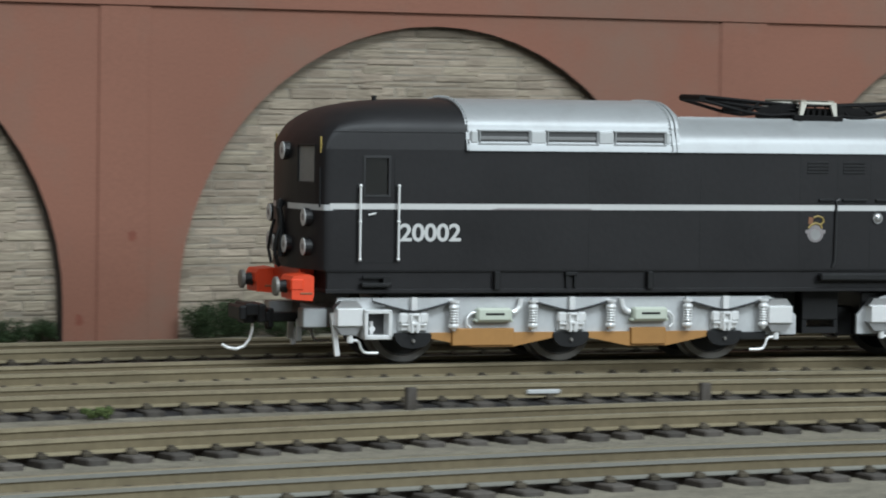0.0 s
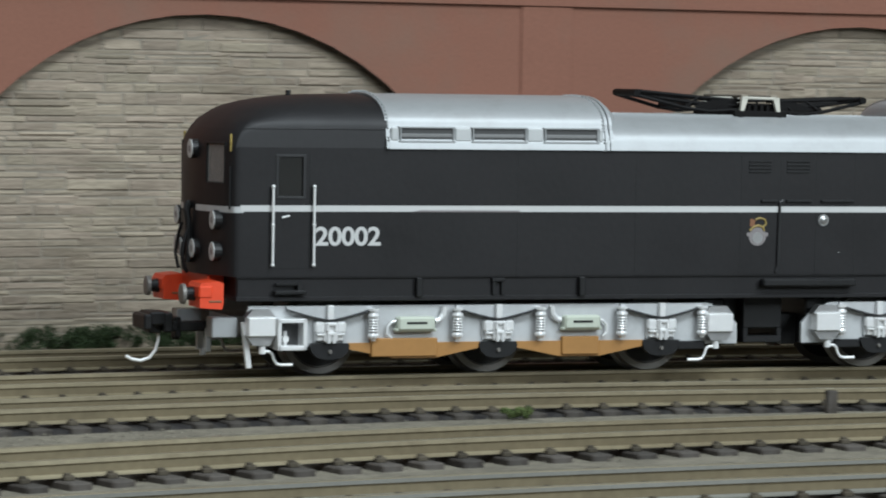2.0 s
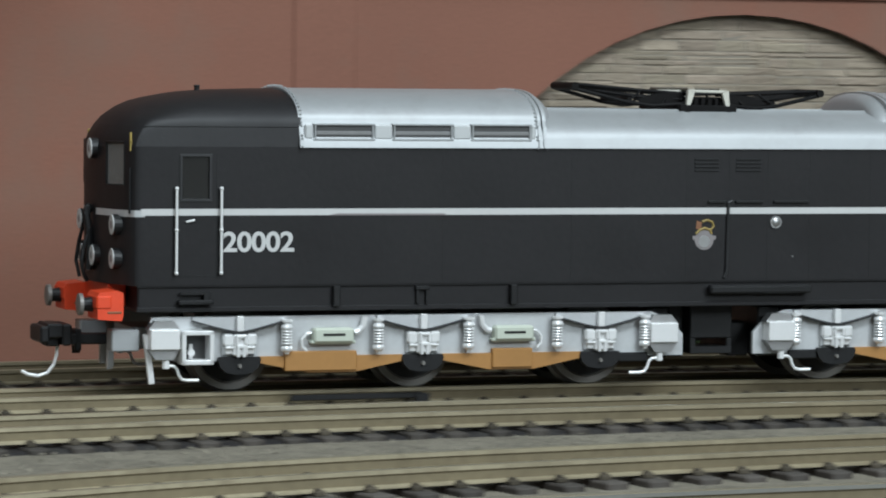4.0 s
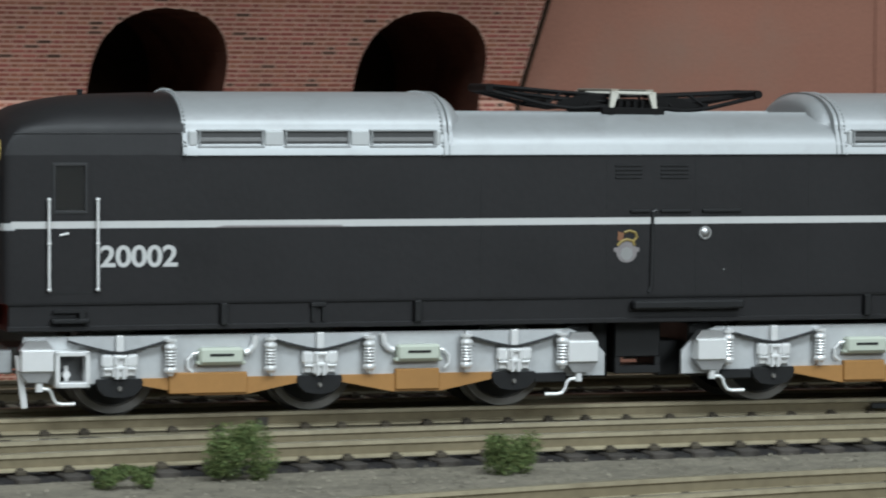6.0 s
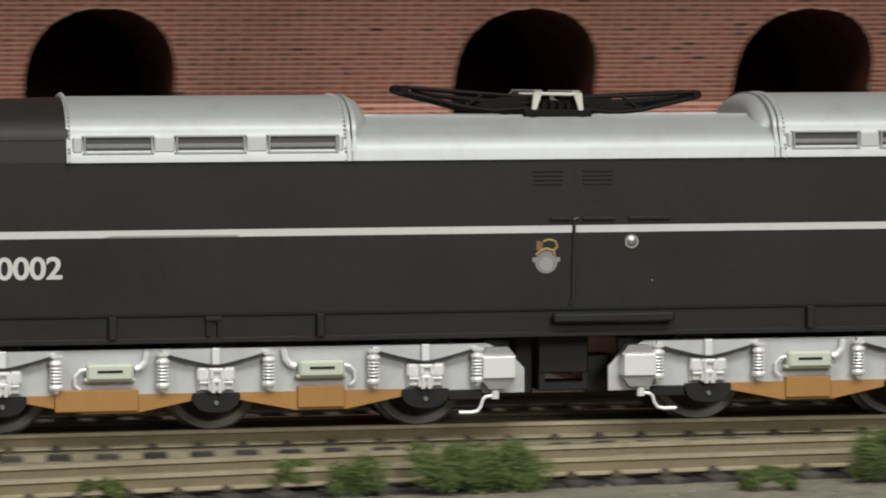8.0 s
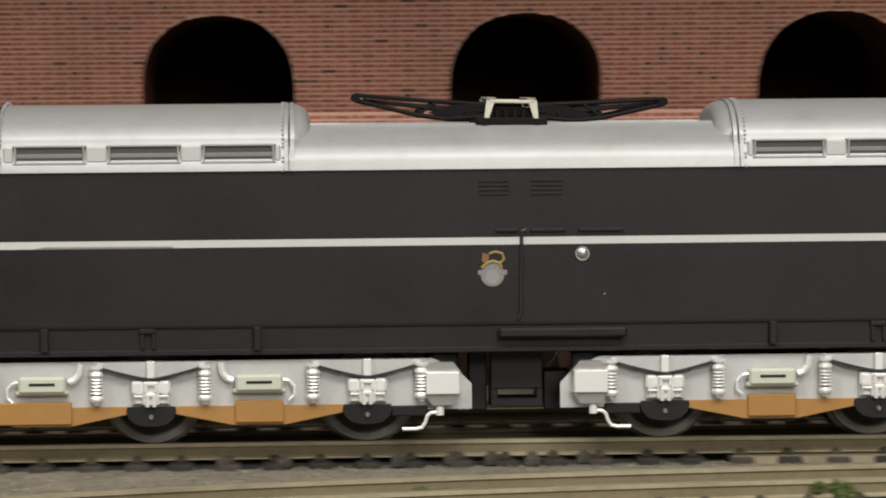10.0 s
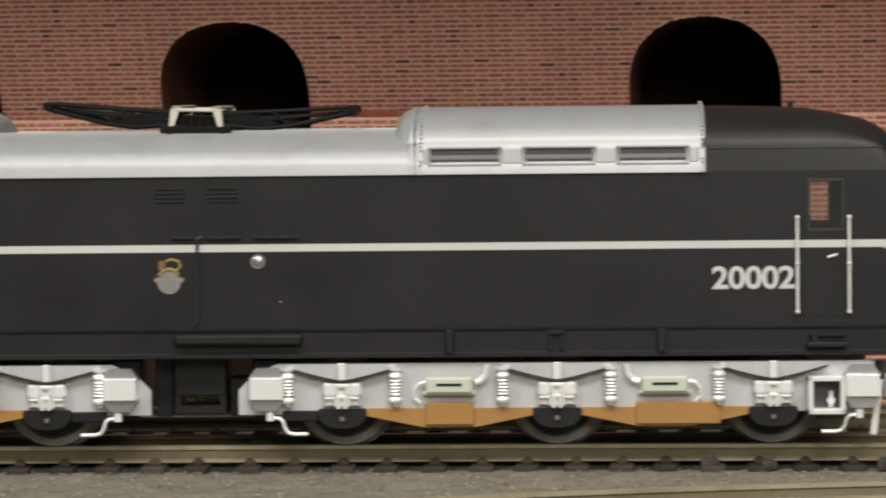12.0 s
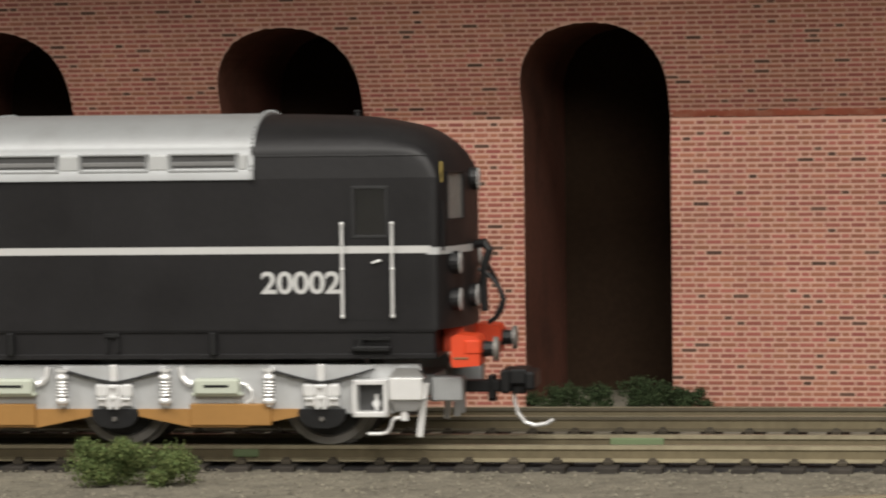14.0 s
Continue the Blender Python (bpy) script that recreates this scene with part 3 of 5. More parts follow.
def cab_outline(z, side):
    """The cab's outline at height z, from the side wall to the middle of the nose."""
    w = HW - 0.1 * max(0.0, z - 41.0) if z <= 44.3 else (HW - 0.35) * max(0.0, 1 - ((z - 44.4) / 6.2) ** 2) ** 0.47
    nose = 108.0 if z < 41 else float(np.interp(z, [41, 42.6, 44.2, 45.7, 47.2, 48.3, 49.3, 50.0, 50.4, 50.6], [108, 107.4, 106.4, 105.0, 103.0, 100.7, 97, 92.5, 87, 80.0]))
    k = (nose - 76) / 32.0
    n = float(np.interp(z, [41, 44.3, 46.5, 50.6], [40, 22, 6.0, 2.4]))
    half = []
    for x in (76.0, 84.0, 91.5, 96.4, 100.0, 102.6):
        d = max(0.0, (x - 90.0) / 18.0)
        half.append((x, w * (1 - d ** n) ** (1 / n)))
    a0 = math.asin((12.6 / 18.0) ** (n / 2))
    for i in range(1, 9):
        a = a0 + (math.pi / 4 - a0) * i / 8
        half.append((90.0 + 18.0 * math.sin(a) ** (2 / n), w * math.cos(a) ** (2 / n)))
    r = math.cos(math.pi / 4) ** (2 / n)
    for i in range(1, 9):
        q = r * (1 - i / 8)
        half.append((90.0 + 18.0 * (1 - q ** n) ** (1 / n), w * q))
    return [(76 + (x - 76 - 3.6 * (y / HW) ** 2 * min(1.0, max(0.0, (x - 96.4) / 6.0))) * k, y) for x, y in half]


def cab(side):
    """A domed cab end with windows through the doors; side is -1 or 1 along the locomotive."""
    zs = [18.1, 21, 29.3, 32.2, 36, 39.5, 40.6, 41.0, 41.8, 42.6, 43.5, 44.3, 44.45, 45.0, 45.7, 46.6, 47.4, 48.3, 49.0, 49.6, 50.0, 50.35, 50.6]
    bm = nb()
    rows = []
    for z in zs:
        half = cab_outline(z, side)
        row = [bm.verts.new((side * x, -y, z)) for x, y in half] + [bm.verts.new((side * x, y, z)) for x, y in half[::-1][1:]]
        rows.append(row)
    n = len(rows[0])
    for k, (a, b) in enumerate(zip(rows[:-1], rows[1:])):
        for i in range(n - 1):
            door = i in (2, n - 4)
            if door and zs[k] >= 32.2 and zs[k + 1] <= 39.5:
                continue
            bm.faces.new((a[i], a[i + 1], b[i + 1], b[i]))
    bm.faces.new(rows[-1])
    bmesh.ops.remove_doubles(bm, verts=bm.verts, dist=0.01)
    for co, no in (((0, 8.3, 0), (0, 1, 0)), ((0, 14.2, 0), (0, 1, 0)), ((0, -8.3, 0), (0, 1, 0)), ((0, -14.2, 0), (0, 1, 0)), ((0, 0, 34.5), (0, 0, 1)), ((0, 0, 41.7), (0, 0, 1))):
        front = [f for f in bm.faces if all(side * v.co.x > 102.5 and 28 < v.co.z < 41.9 for v in f.verts)]
        es = {e for f in front for e in f.edges}
        vs = {v for f in front for v in f.verts}
        bmesh.ops.bisect_plane(bm, geom=list(vs) + list(es) + front, plane_co=co, plane_no=no)
    holes = []
    for f in bm.faces:
        c = f.calc_center_median()
        if side * c.x > 102.5 and 8.3 < abs(c.y) < 14.2 and 34.5 < c.z < 41.7:
            holes.append(f)
    bmesh.ops.delete(bm, geom=holes, context="FACES")
    bmesh.ops.recalc_face_normals(bm, faces=bm.faces)
    for e in bm.edges:
        if len(e.link_faces) != 2 or e.calc_face_angle() > radians(32):
            e.smooth = False
    ob = part("cab", bm, M_BLACK, loco, "black domed cab end", smooth=True)
    for p in ob.data.polygons:
        co = [ob.data.vertices[v].co / MM for v in p.vertices]
        if all(abs(abs(c.y) - HW) < 0.25 and c.z < 41.1 for c in co):
            p.use_smooth = False
    sol = ob.modifiers.new("thickness", "SOLIDIFY")
    sol.thickness, sol.offset = 0.6 * MM, -1
    return ob


CABS = {s: cab(s) for s in (-1, 1)}
for s, shell in CABS.items():
    for y in (-1, 1):
        bm = nb()
        wire(bm, [(s * 76.6, y * (HW - 0.33), 44.35), (s * 100.5, y * (HW - 0.33), 44.35), (s * 102.6, y * (HW - 0.6), 44.3)], 0.13)
        part("gutter", bm, M_BLACK, shell, "slim black rain gutter")

bm = nb()
box(bm, -76, 76, -HW, HW, 18.1, 41.0)
part("body_side", bm, M_BLACK, loco, "plain black body side")
bm = nb()
box(bm, -103.6, 103.6, -16.4, 16.4, 13.7, 18.1, 0.25)
sole = part("solebar", bm, M_BLACK, loco, "black solebar with ribs")
for za, zb in ((13.7, 14.5), (17.7, 18.2)):
    bm = nb()
    box(bm, -103.8, 103.8, -16.75, 16.75, za, zb, 0.12)
    part("flange", bm, M_BLACK, sole)
for x in (-69.7, -38.3, 38.3, 69.7):
    for y in (-16.9, 16.9):
        bm = nb()
        box(bm, x - 0.6, x + 0.6, y - 0.6, y + 0.6, 14.4, 17.8, 0.15)
        part("solebar_rib", bm, M_BLACK2, sole)
for x in (-54.3, 54.3):
    for y in (-17.2, 16.2):
        bm = nb()
        box(bm, x - 1.5, x + 1.0, y, y + 1.0, 17.0, 17.7, 0.12)
        box(bm, x - 1.3, x - 0.8, y + 0.2, y + 0.8, 14.8, 17.2)
        box(bm, x + 0.4, x + 0.9, y + 0.2, y + 0.8, 14.8, 17.2)
        part("bracket", bm, M_BLACK2, sole)
for s in (-1, 1):
    for y in (-18.0, 16.3):
        bm = nb()
        box(bm, s * 94 - 3.0, s * 94 + 3.0, y, y + 1.7, 15.0, 15.7, 0.2)
        box(bm, s * 94 - 2.6, s * 94 + 2.8, y + 0.5, y + 1.2, 16.6, 17.0)
        box(bm, s * 94 - s * 1.8 - 0.4, s * 94 - s * 1.8 + 0.4, y + 0.4, y + 1.4, 15.2, 17.0)
        part("footstep", bm, M_BLACK2, sole)
for y in (-18.4, 16.3):
    bm = nb()
    box(bm, -2.6, 16.4, y, y + 2.1, 15.9, 17.3, 0.3)
    part("side_duct", bm, M_BLACK2, sole, "long black box on the solebar")


def roof_section(x0, x1, top, side_top, fill=None):
    """A length of roof: upright cornice, rounded shoulder, and a flat arch to the top."""
    prof = [(HW + 0.42, 40.9), (HW + 0.15, 42.3), (HW - 0.15, 42.8), (HW - 0.55, 44.4), (HW - 0.9, 44.9)]
    k = 14
    for i in range(1, k + 1):
        a = math.pi / 2 * i / k
        prof.append(((HW - 0.9) * math.cos(a) ** 0.85, 44.9 + (top - 44.9) * math.sin(a) ** 1.0))
    return prof


def loft(sections):
    bm = nb()
    rows = []
    for x, prof in sections:
        rows.append([bm.verts.new((x, -y, z)) for y, z in prof] + [bm.verts.new((x, y, z)) for y, z in prof[::-1][1:]])
    n = len(rows[0])
    for a, b in zip(rows[:-1], rows[1:]):
        for i in range(n - 1):
            bm.faces.new((a[i], a[i + 1], b[i + 1], b[i]))
    bm.faces.new(rows[0])
    bm.faces.new(rows[-1])
    bmesh.ops.recalc_face_normals(bm, faces=bm.faces)
    return bm


def roofs():
    for s in (-1, 1):
        secs = [(s * 76.3, roof_section(0, 0, 50.75, 0)), (s * 34.2, roof_section(0, 0, 50.75, 0))]
        for q in range(13):
            a = math.pi / 2 * q / 12
            prof = roof_section(0, 0, 46.0 + 4.7 * math.cos(a) ** 0.38, 0)
            low_ = 1.7 if q else 0.0
            secs.append((s * (33.6 - 3.4 * math.sin(a)), [(y - low_, z) if z <= 45.2 else (y * (1 - (0.09 + 0.12 * math.sin(a) ** 2) * (q > 0)), z) for y, z in prof]))
        ob = part("raised_roof", loft(secs), M_SILVER, loco, "silver raised roof with side grilles", smooth=True)
        ob.modifiers.new("edges", "EDGE_SPLIT").split_angle = radians(40)
        for xb in (32.9, 33.8, 76.0):
            big = [(y * 1.012 + 0.05, z + (z - 40) * 0.012) for y, z in roof_section(0, 0, 50.75, 0)]
            part("roof_seam", loft([(s * xb - 0.3, big), (s * xb + 0.3, big)]), M_SILVER, ob)
        line = [Vector((0, y, z)) for y, z in roof_section(0, 0, 50.75, 0)]
        line = [Vector((0, -p.y, p.z)) for p in line] + line[::-1][1:]
        for xb, out in ((75.9, 0.35), (34.3, 0.05)):
            bm = nb()
            for a, b in zip(line[:-1], line[1:]):
                for q in range(max(1, int((b - a).length / 0.9))):
                    p = a.lerp(b, q / max(1, int((b - a).length / 0.9)))
                    n_ = Vector((0, p.y, (p.z - 38) * 2)).normalized()
                    r = bmesh.ops.create_icosphere(bm, subdivisions=1, radius=0.24)
                    bmesh.ops.translate(bm, vec=Vector((s * xb, 0, 0)) + p + n_ * out, verts=r["verts"])
            part("rivet_row", bm, M_SILVER, ob, "row of small silver rivets")
        for y in (-1, 1):
            for a, b in ((34.6, 35.5), (46.2, 49.4), (60.1, 63.3), (73.9, 75.4)):
                bm = nb()
                box(bm, *sorted((s * a, s * b)), *sorted((y * (HW - 0.9), y * (HW + 0.22))), 42.3, 44.75, 0.25)
                part("grille_pad", bm, M_PAD, ob)
            for i, (a, b) in enumerate(((35.7, 45.9), (49.7, 59.8), (63.6, 73.6))):
                bm = nb()
                yy = sorted((y * (HW - 0.75), y * (HW + 0.3)))
                x0, x1 = sorted((s * a, s * b))
                box(bm, x0 - 0.4, x1 + 0.4, *yy, 44.6, 44.95, 0.1)
                box(bm, x0 - 0.4, x1 + 0.4, *yy, 42.05, 42.45, 0.1)
                for xe in (x0, x1):
                    box(bm, xe - 0.14, xe + 0.14, *yy, 42.2, 44.9, 0.08)
                g = part("grille_frame", bm, M_SILVER, ob)
                # Dark panel laid on the roof surface in place of a shaded recess.
                bm = nb()
                yy = sorted((y * (HW - 0.5), y * (HW - 0.06)))
                box(bm, x0, x1, *yy, 42.4, 44.8)
                part("grille_backing", bm, M_GRILLE, ob, "dark panel for the shade in the grille recess")
                bm = nb()
                yy = sorted((y * (HW - 0.5), y * (HW + 0.08)))
                box(bm, x0, x1, *yy, 42.9, 43.75, 0.2)
                part("grille_slat", bm, M_SLAT, ob)
    low = [(HW + 0.42, 40.9), (HW + 0.15, 42.3), (HW - 0.05, 42.9), (HW - 0.55, 43.9), (HW - 1.2, 44.5), (HW - 2.0, 45.1), (HW - 5.0, 46.6),
           (HW - 7.5, 47.3), (HW - 7.8, 47.6), (HW - 8.2, 47.6), (HW - 8.4, 47.3), (0.0, 47.3)]
    ob = part("roof_well", loft([(-33.4, low), (33.4, low)]), M_SILVER, loco, "silver lowered roof well", smooth=True)
    ob.modifiers.new("edges", "EDGE_SPLIT").split_angle = radians(30)


roofs()

# lining, lettering and panel joints
for y in (-1, 1):
    bm = nb()
    yy = sorted((y * (HW - 0.02), y * (HW + 0.06)))
    box(bm, -103.2, 103.2, *yy, 29.65, 30.75)
    line = part("waist_line", bm, M_WHITE, loco, "white waist line")
    bm = nb()
    yy = sorted((y * (HW + 0.02), y * (HW + 0.09)))
    prism(bm, [(-71.5, 29.62), (-50.5, 29.62), (-50.8, 29.9), (-69.6, 29.95)], *yy)
    part("worn_edge", bm, M_EMBLEM_G, line, "grey worn lower edge of the lining")
for s in (-1, 1):
    bm = nb()
    half = [p for p in cab_outline(30.0, s) if p[0] > 101.5]
    pts = [(x, -y) for x, y in half] + [(x, y) for x, y in half[::-1][1:]]
    for (xa, ya), (xb, yb) in zip(pts[:-1], pts[1:]):
        o = 0.08
        if abs(ya) < 5 and abs(yb) < 5:
            continue
        quad(bm, (s * (xa + o), ya, 29.4), (s * (xb + o), yb, 29.4), (s * (xb + o), yb, 30.5), (s * (xa + o), ya, 30.5))
    part("nose_line", bm, M_BOGIE, loco, "grey line round the nose")


def panel_line(x, z0, z1, w=0.16):
    for y in (-1, 1):
        bm = nb()
        yy = sorted((y * (HW - 0.05), y * (HW + 0.03)))
        box(bm, x - w / 2, x + w / 2, *yy, z0, z1)
        part("panel_joint", bm, M_BLACK2, loco)


for x in (-6.8, 1.2, 8.4, 16.4, 27.9, -27.9):
    panel_line(x, 18.2, 40.6)
for x in (-51, 51):
    panel_line(x, 18.2, 40.6, 0.1)


def digits(x, z, turn):
    cu = bpy.data.curves.new("running_number", "FONT")
    cu.body, cu.size, cu.extrude, cu.align_x = "20002", 4.6 * MM, 0.03 * MM, "CENTER"
    cu.space_character = 0.97
    cu.offset = 0.1 * MM
    cu.materials.append(M_WHITE)
    ob = new("running_number", cu)
    ob.parent = loco
    ob.matrix_local = pose(x * MM, (-(HW + 0.07) if not turn else HW + 0.07) * MM, z * MM, 90, 0, 180 if turn else 0) @ Matrix.Diagonal((1.1, 1, 1, 1))
    ob["label"] = "white running number"


for turn in (False, True):
    digits(-83.2, 23.7, turn)
    digits(83.3, 23.7, turn)


def emblem(y):
    yy = sorted((y * HW, y * (HW + 0.06)))
    bm = nb()
    rod(bm, (-3.45, y * HW, 25.2), (-3.45, y * (HW + 0.05), 25.2), 1.75, n=24)
    box(bm, -5.6, -1.3, *yy, 25.2, 25.9)
    e = part("emblem", bm, M_EMBLEM_G, loco, "grey and yellow emblem transfer")
    bm = nb()
    rod(bm, (-3.45, y * HW, 24.9), (-3.45, y * (HW + 0.08), 24.9), 1.05, n=20)
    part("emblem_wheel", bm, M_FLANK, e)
    bm = nb()
    o = y * (HW + 0.02)
    wire(bm, [(-5.0, o, 26.2), (-4.3, o, 26.9), (-3.4, o, 27.2), (-2.4, o, 26.9), (-2.1, o, 26.2)], 0.24)
    wire(bm, [(-2.3, o, 26.9), (-1.7, o, 27.5), (-2.0, o, 28.3), (-3.0, o, 28.6), (-3.9, o, 28.3)], 0.2)
    part("emblem_beast", bm, M_EMBLEM_Y, e)
    bm = nb()
    prism(bm, [(-5.0, 27.1), (-4.1, 26.9), (-3.9, 28.2), (-4.9, 28.5)], *sorted((y * HW, y * (HW + 0.07))))
    part("emblem_head", bm, M_EMBLEM_R, e)


emblem(-1)
emblem(1)
for y in (-1, 1):
    bm = nb()
    rod(bm, (9.9, y * (HW - 0.2), 28.2), (9.9, y * (HW + 0.3), 28.2), 1.15, 1.05, 24)
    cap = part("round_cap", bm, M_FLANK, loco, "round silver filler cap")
    bm = nb()
    q = bmesh.ops.create_uvsphere(bm, u_segments=20, v_segments=12, radius=0.85)
    bmesh.ops.scale(bm, vec=(1, 0.4, 1), verts=q["verts"])
    bmesh.ops.translate(bm, vec=(9.9, y * (HW + 0.2), 28.2), verts=q["verts"])
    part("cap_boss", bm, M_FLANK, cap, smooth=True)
    bm = nb()
    rod(bm, (13.2, y * (HW - 0.1), 22.2), (13.2, y * (HW + 0.04), 22.2), 0.1, n=8)
    part("paint_speck", bm, M_WHITE, loco, "tiny white paint speck")
for y in (-1, 1):
    for a, b in ((-2.9, 0.3), (2.2, 7.4), (9.4, 16.0)):
        bm = nb()
        yy = sorted((y * HW, y * (HW + 0.5)))
        box(bm, a, b, *yy, 31.5, 32.0, 0.12)
        part("hinge_strip", bm, M_BLACK2, loco)
    # Lighter black here puts the pipe's highlight into its colour.
    bm = nb()
    wire(bm, [(1.6, y * (HW + 0.3), 31.9), (0.9, y * (HW + 0.3), 31.6), (0.7, y * (HW + 0.3), 19.6), (0.3, y * (HW + 0.2), 18.6)], 0.26)
    part("conduit", bm, M_FRAME, loco, "thin black pipe on the body side")
for y in (-1, 1):
    for a, b in ((-5.4, -0.9), (2.3, 7.0)):
        for k in range(4):
            bm = nb()
            yy = sorted((y * (HW - 0.02), y * (HW + 0.2)))
            box(bm, a, b, *yy, 37.0 + k * 0.65, 37.3 + k * 0.65, 0.05)
            part("louvre", bm, M_BLACK2, loco)

# doors, windows and handrails
for s in (-1, 1):
    for y in (-1, 1):
        d = nb()
        yy = sorted((y * (HW - 0.02), y * (HW + 0.05)))
        x0, x1 = sorted((s * 90.4, s * 96.8))
        box(d, x0 - 0.1, x0 + 0.1, *yy, 19.6, 39.8)
        box(d, x1 - 0.1, x1 + 0.1, *yy, 19.6, 39.8)
        box(d, x0, x1, *yy, 19.5, 19.75)
        door = part("cab_door", d, M_BLACK2, loco, "black cab door with a window")
        bm = nb()
        x0, x1 = sorted((s * 91.5, s * 96.4))
        yy = sorted((y * (HW - 0.7), y * (HW + 0.12)))
        for b in ((x0 - 0.3, x0 + 0.2, 31.9, 39.8), (x1 - 0.2, x1 + 0.3, 31.9, 39.8), (x0, x1, 31.9, 32.4), (x0, x1, 39.3, 39.8)):
            box(bm, b[0], b[1], *yy, b[2], b[3], 0.08)
        part("window_frame", bm, M_FRAME, door)
        bm = nb()
        quad(bm, (x0, y * (HW - 0.4), 32.2), (x1, y * (HW - 0.4), 32.2), (x1, y * (HW - 0.4), 39.5), (x0, y * (HW - 0.4), 39.5))
        p = part("window_pane", bm, M_GLASS, door)
        p.visible_shadow = False
        bm = nb()
        rod(bm, (s * 95.6, y * (HW + 0.25), 28.6), (s * 94.2, y * (HW + 0.4), 28.9 if s < 0 else 28.2), 0.18)
        part("door_handle", bm, M_WIRE, door, "bright door handle")
        for xh in (89.75, 97.35):
            bm = nb()
            yh = y * (HW + 0.75)
            rod(bm, (s * xh, yh, 20.0), (s * xh, yh, 34.3), 0.23, n=10)
            for zk in (20.2, 27.3, 34.1):
                q = bmesh.ops.create_uvsphere(bm, u_segments=10, v_segments=6, radius=0.35)
                bmesh.ops.translate(bm, vec=(s * xh, yh, zk), verts=q["verts"])
                rod(bm, (s * xh, yh, zk), (s * xh, y * HW, zk), 0.18, n=8)
            part("handrail", bm, M_WIRE, loco, "thin bright handrail")

# nose: windscreens, lamps, hoses, beams, buffers and couplings


def face_x(y):
    return 108.0 - 3.6 * (y / HW) ** 2


for s in (-1, 1):
    for y in (-1, 1):
        bm = nb()
        vs = [bm.verts.new((s * (face_x(yy) - 0.3), yy, zz)) for yy, zz in ((y * 8.2, 34.4), (y * 14.3, 34.4), (y * 14.3, 41.6), (y * 8.2, 41.6))]
        bm.faces.new(vs)
        ws = part("windscreen", bm, M_SCREEN, loco, "glass windscreen with its reflection as a pale veil")
        ws.visible_shadow = False
        bm = nb()
        for (yp, zp), (yq, zq) in (((8.3, 34.5), (14.2, 34.5)), ((14.2, 34.5), (14.2, 41.6)), ((14.2, 41.6), (8.3, 41.6)), ((8.3, 41.6), (8.3, 34.5))):
            rod(bm, (s * (face_x(yp) - 0.1), y * yp, zp), (s * (face_x(yq) - 0.1), y * yq, zq), 0.2, n=8)
        part("window_seal", bm, M_BLACK2, ws, "black rubber seal")
        bm = nb()
        box(bm, s * 104.7 - 0.17, s * 104.7 + 0.17, y * 15.6 - 0.2, y * 15.6 + 0.2, 40.2, 43.3, 0.06)
        box(bm, s * 104.7 - 0.12, s * 104.7 + 0.12, y * 15.6 - 0.6, y * 15.6 + 0.6, 41.6, 42.0, 0.05)
        part("lamp_bracket", bm, M_BRASS, loco, "yellow horn bracket")
        bm = nb()
        wire(bm, [(s * 104.9, y * 15.9, 37.5), (s * 104.9, y * 15.9, 30.0)], 0.2)
        part("corner_pipe", bm, M_BLACK2, loco)
    for yl, zl in ((-12.2, 28.0), (-12.2, 22.4), (12.2, 28.0), (12.2, 22.6), (-3.2, 40.4), (3.2, 22.6), (-4.6, 22.6)):
        xf = face_x(yl)
        bm = nb()
        rod(bm, (s * (xf - 1.6), yl, zl), (s * (xf + 0.85), yl, zl), 1.75, 1.75, 18)
        lamp = part("lamp_body", bm, M_BLACK2, loco, "round black marker lamp")
        bm = nb()
        rod(bm, (s * (xf + 0.8), yl, zl), (s * (xf + 1.0), yl, zl), 1.72, 1.65, 18)
        part("lamp_ring", bm, M_WHITE, lamp, "white lamp rim")
        bm = nb()
        rod(bm, (s * (xf + 0.9), yl, zl), (s * (xf + 1.08), yl, zl), 0.75, 0.6, 14)
        part("lamp_lens", bm, M_EMBLEM_G, lamp, "grey lens")
    slack = 1.0 if s > 0 else 0.45  # the hoses of the leading end lie closer to the nose

    def hose(pts, r):
        bm = nb()
        wire(bm, [(s * (108.0 + (x - 108.0) * slack), y, z) for x, y, z in pts], r)
        return bm

    part("brake_pipe", hose([(108.0, -1.5, 30.2), (109.4, -1.8, 30.5), (110.2, -2.0, 29.4), (109.4, -2.2, 27.0), (109.2, -2.2, 24.0), (109.4, -2.3, 20.0)], 0.66),
         M_BLACK2, loco, "thick black brake pipe")
    part("brake_hose", hose([(108.6, -2.2, 26.4), (109.8, -2.4, 25.9), (111.0, -2.7, 24.6), (112.0, -2.9, 23.2), (112.5, -3.0, 21.8), (112.2, -3.0, 20.4), (111.2, -2.8, 19.0),
                             (110.0, -2.6, 18.2)], 0.36), M_BLACK2, loco, "black rubber brake hose")
    part("brake_hose", hose([(109.3, 2.6, 27.0), (110.6, 2.8, 24.6), (111.6, 3.0, 21.4), (110.4, 2.6, 18.6)], 0.33), M_BLACK2, loco, "black rubber brake hose")
    bm = nb()
    pts = [(105.9, 13.2), (106.2, 12.3), (110.2, 12.6), (110.3, 16.4), (109.9, 17.0), (106.8, 17.3), (105.9, 16.9)]
    for ya, yb in ((-16.3, -8.8), (8.8, 16.3)):
        prism(bm, [(s * x, z) for x, z in pts], ya, yb)
    box(bm, *sorted((s * 103.8, s * 106.8)), -9, 9, 14.2, 18.1, 0.2)
    for ya, yb in ((-16.5, -8.9), (8.9, 16.5)):
        box(bm, *sorted((s * 107.9, s * 110.45)), ya, yb, 14.3, 16.5, 0.25)
    beam = part("buffer_beam", bm, M_ORANGE, loco, "bright orange-red buffer beam housings")
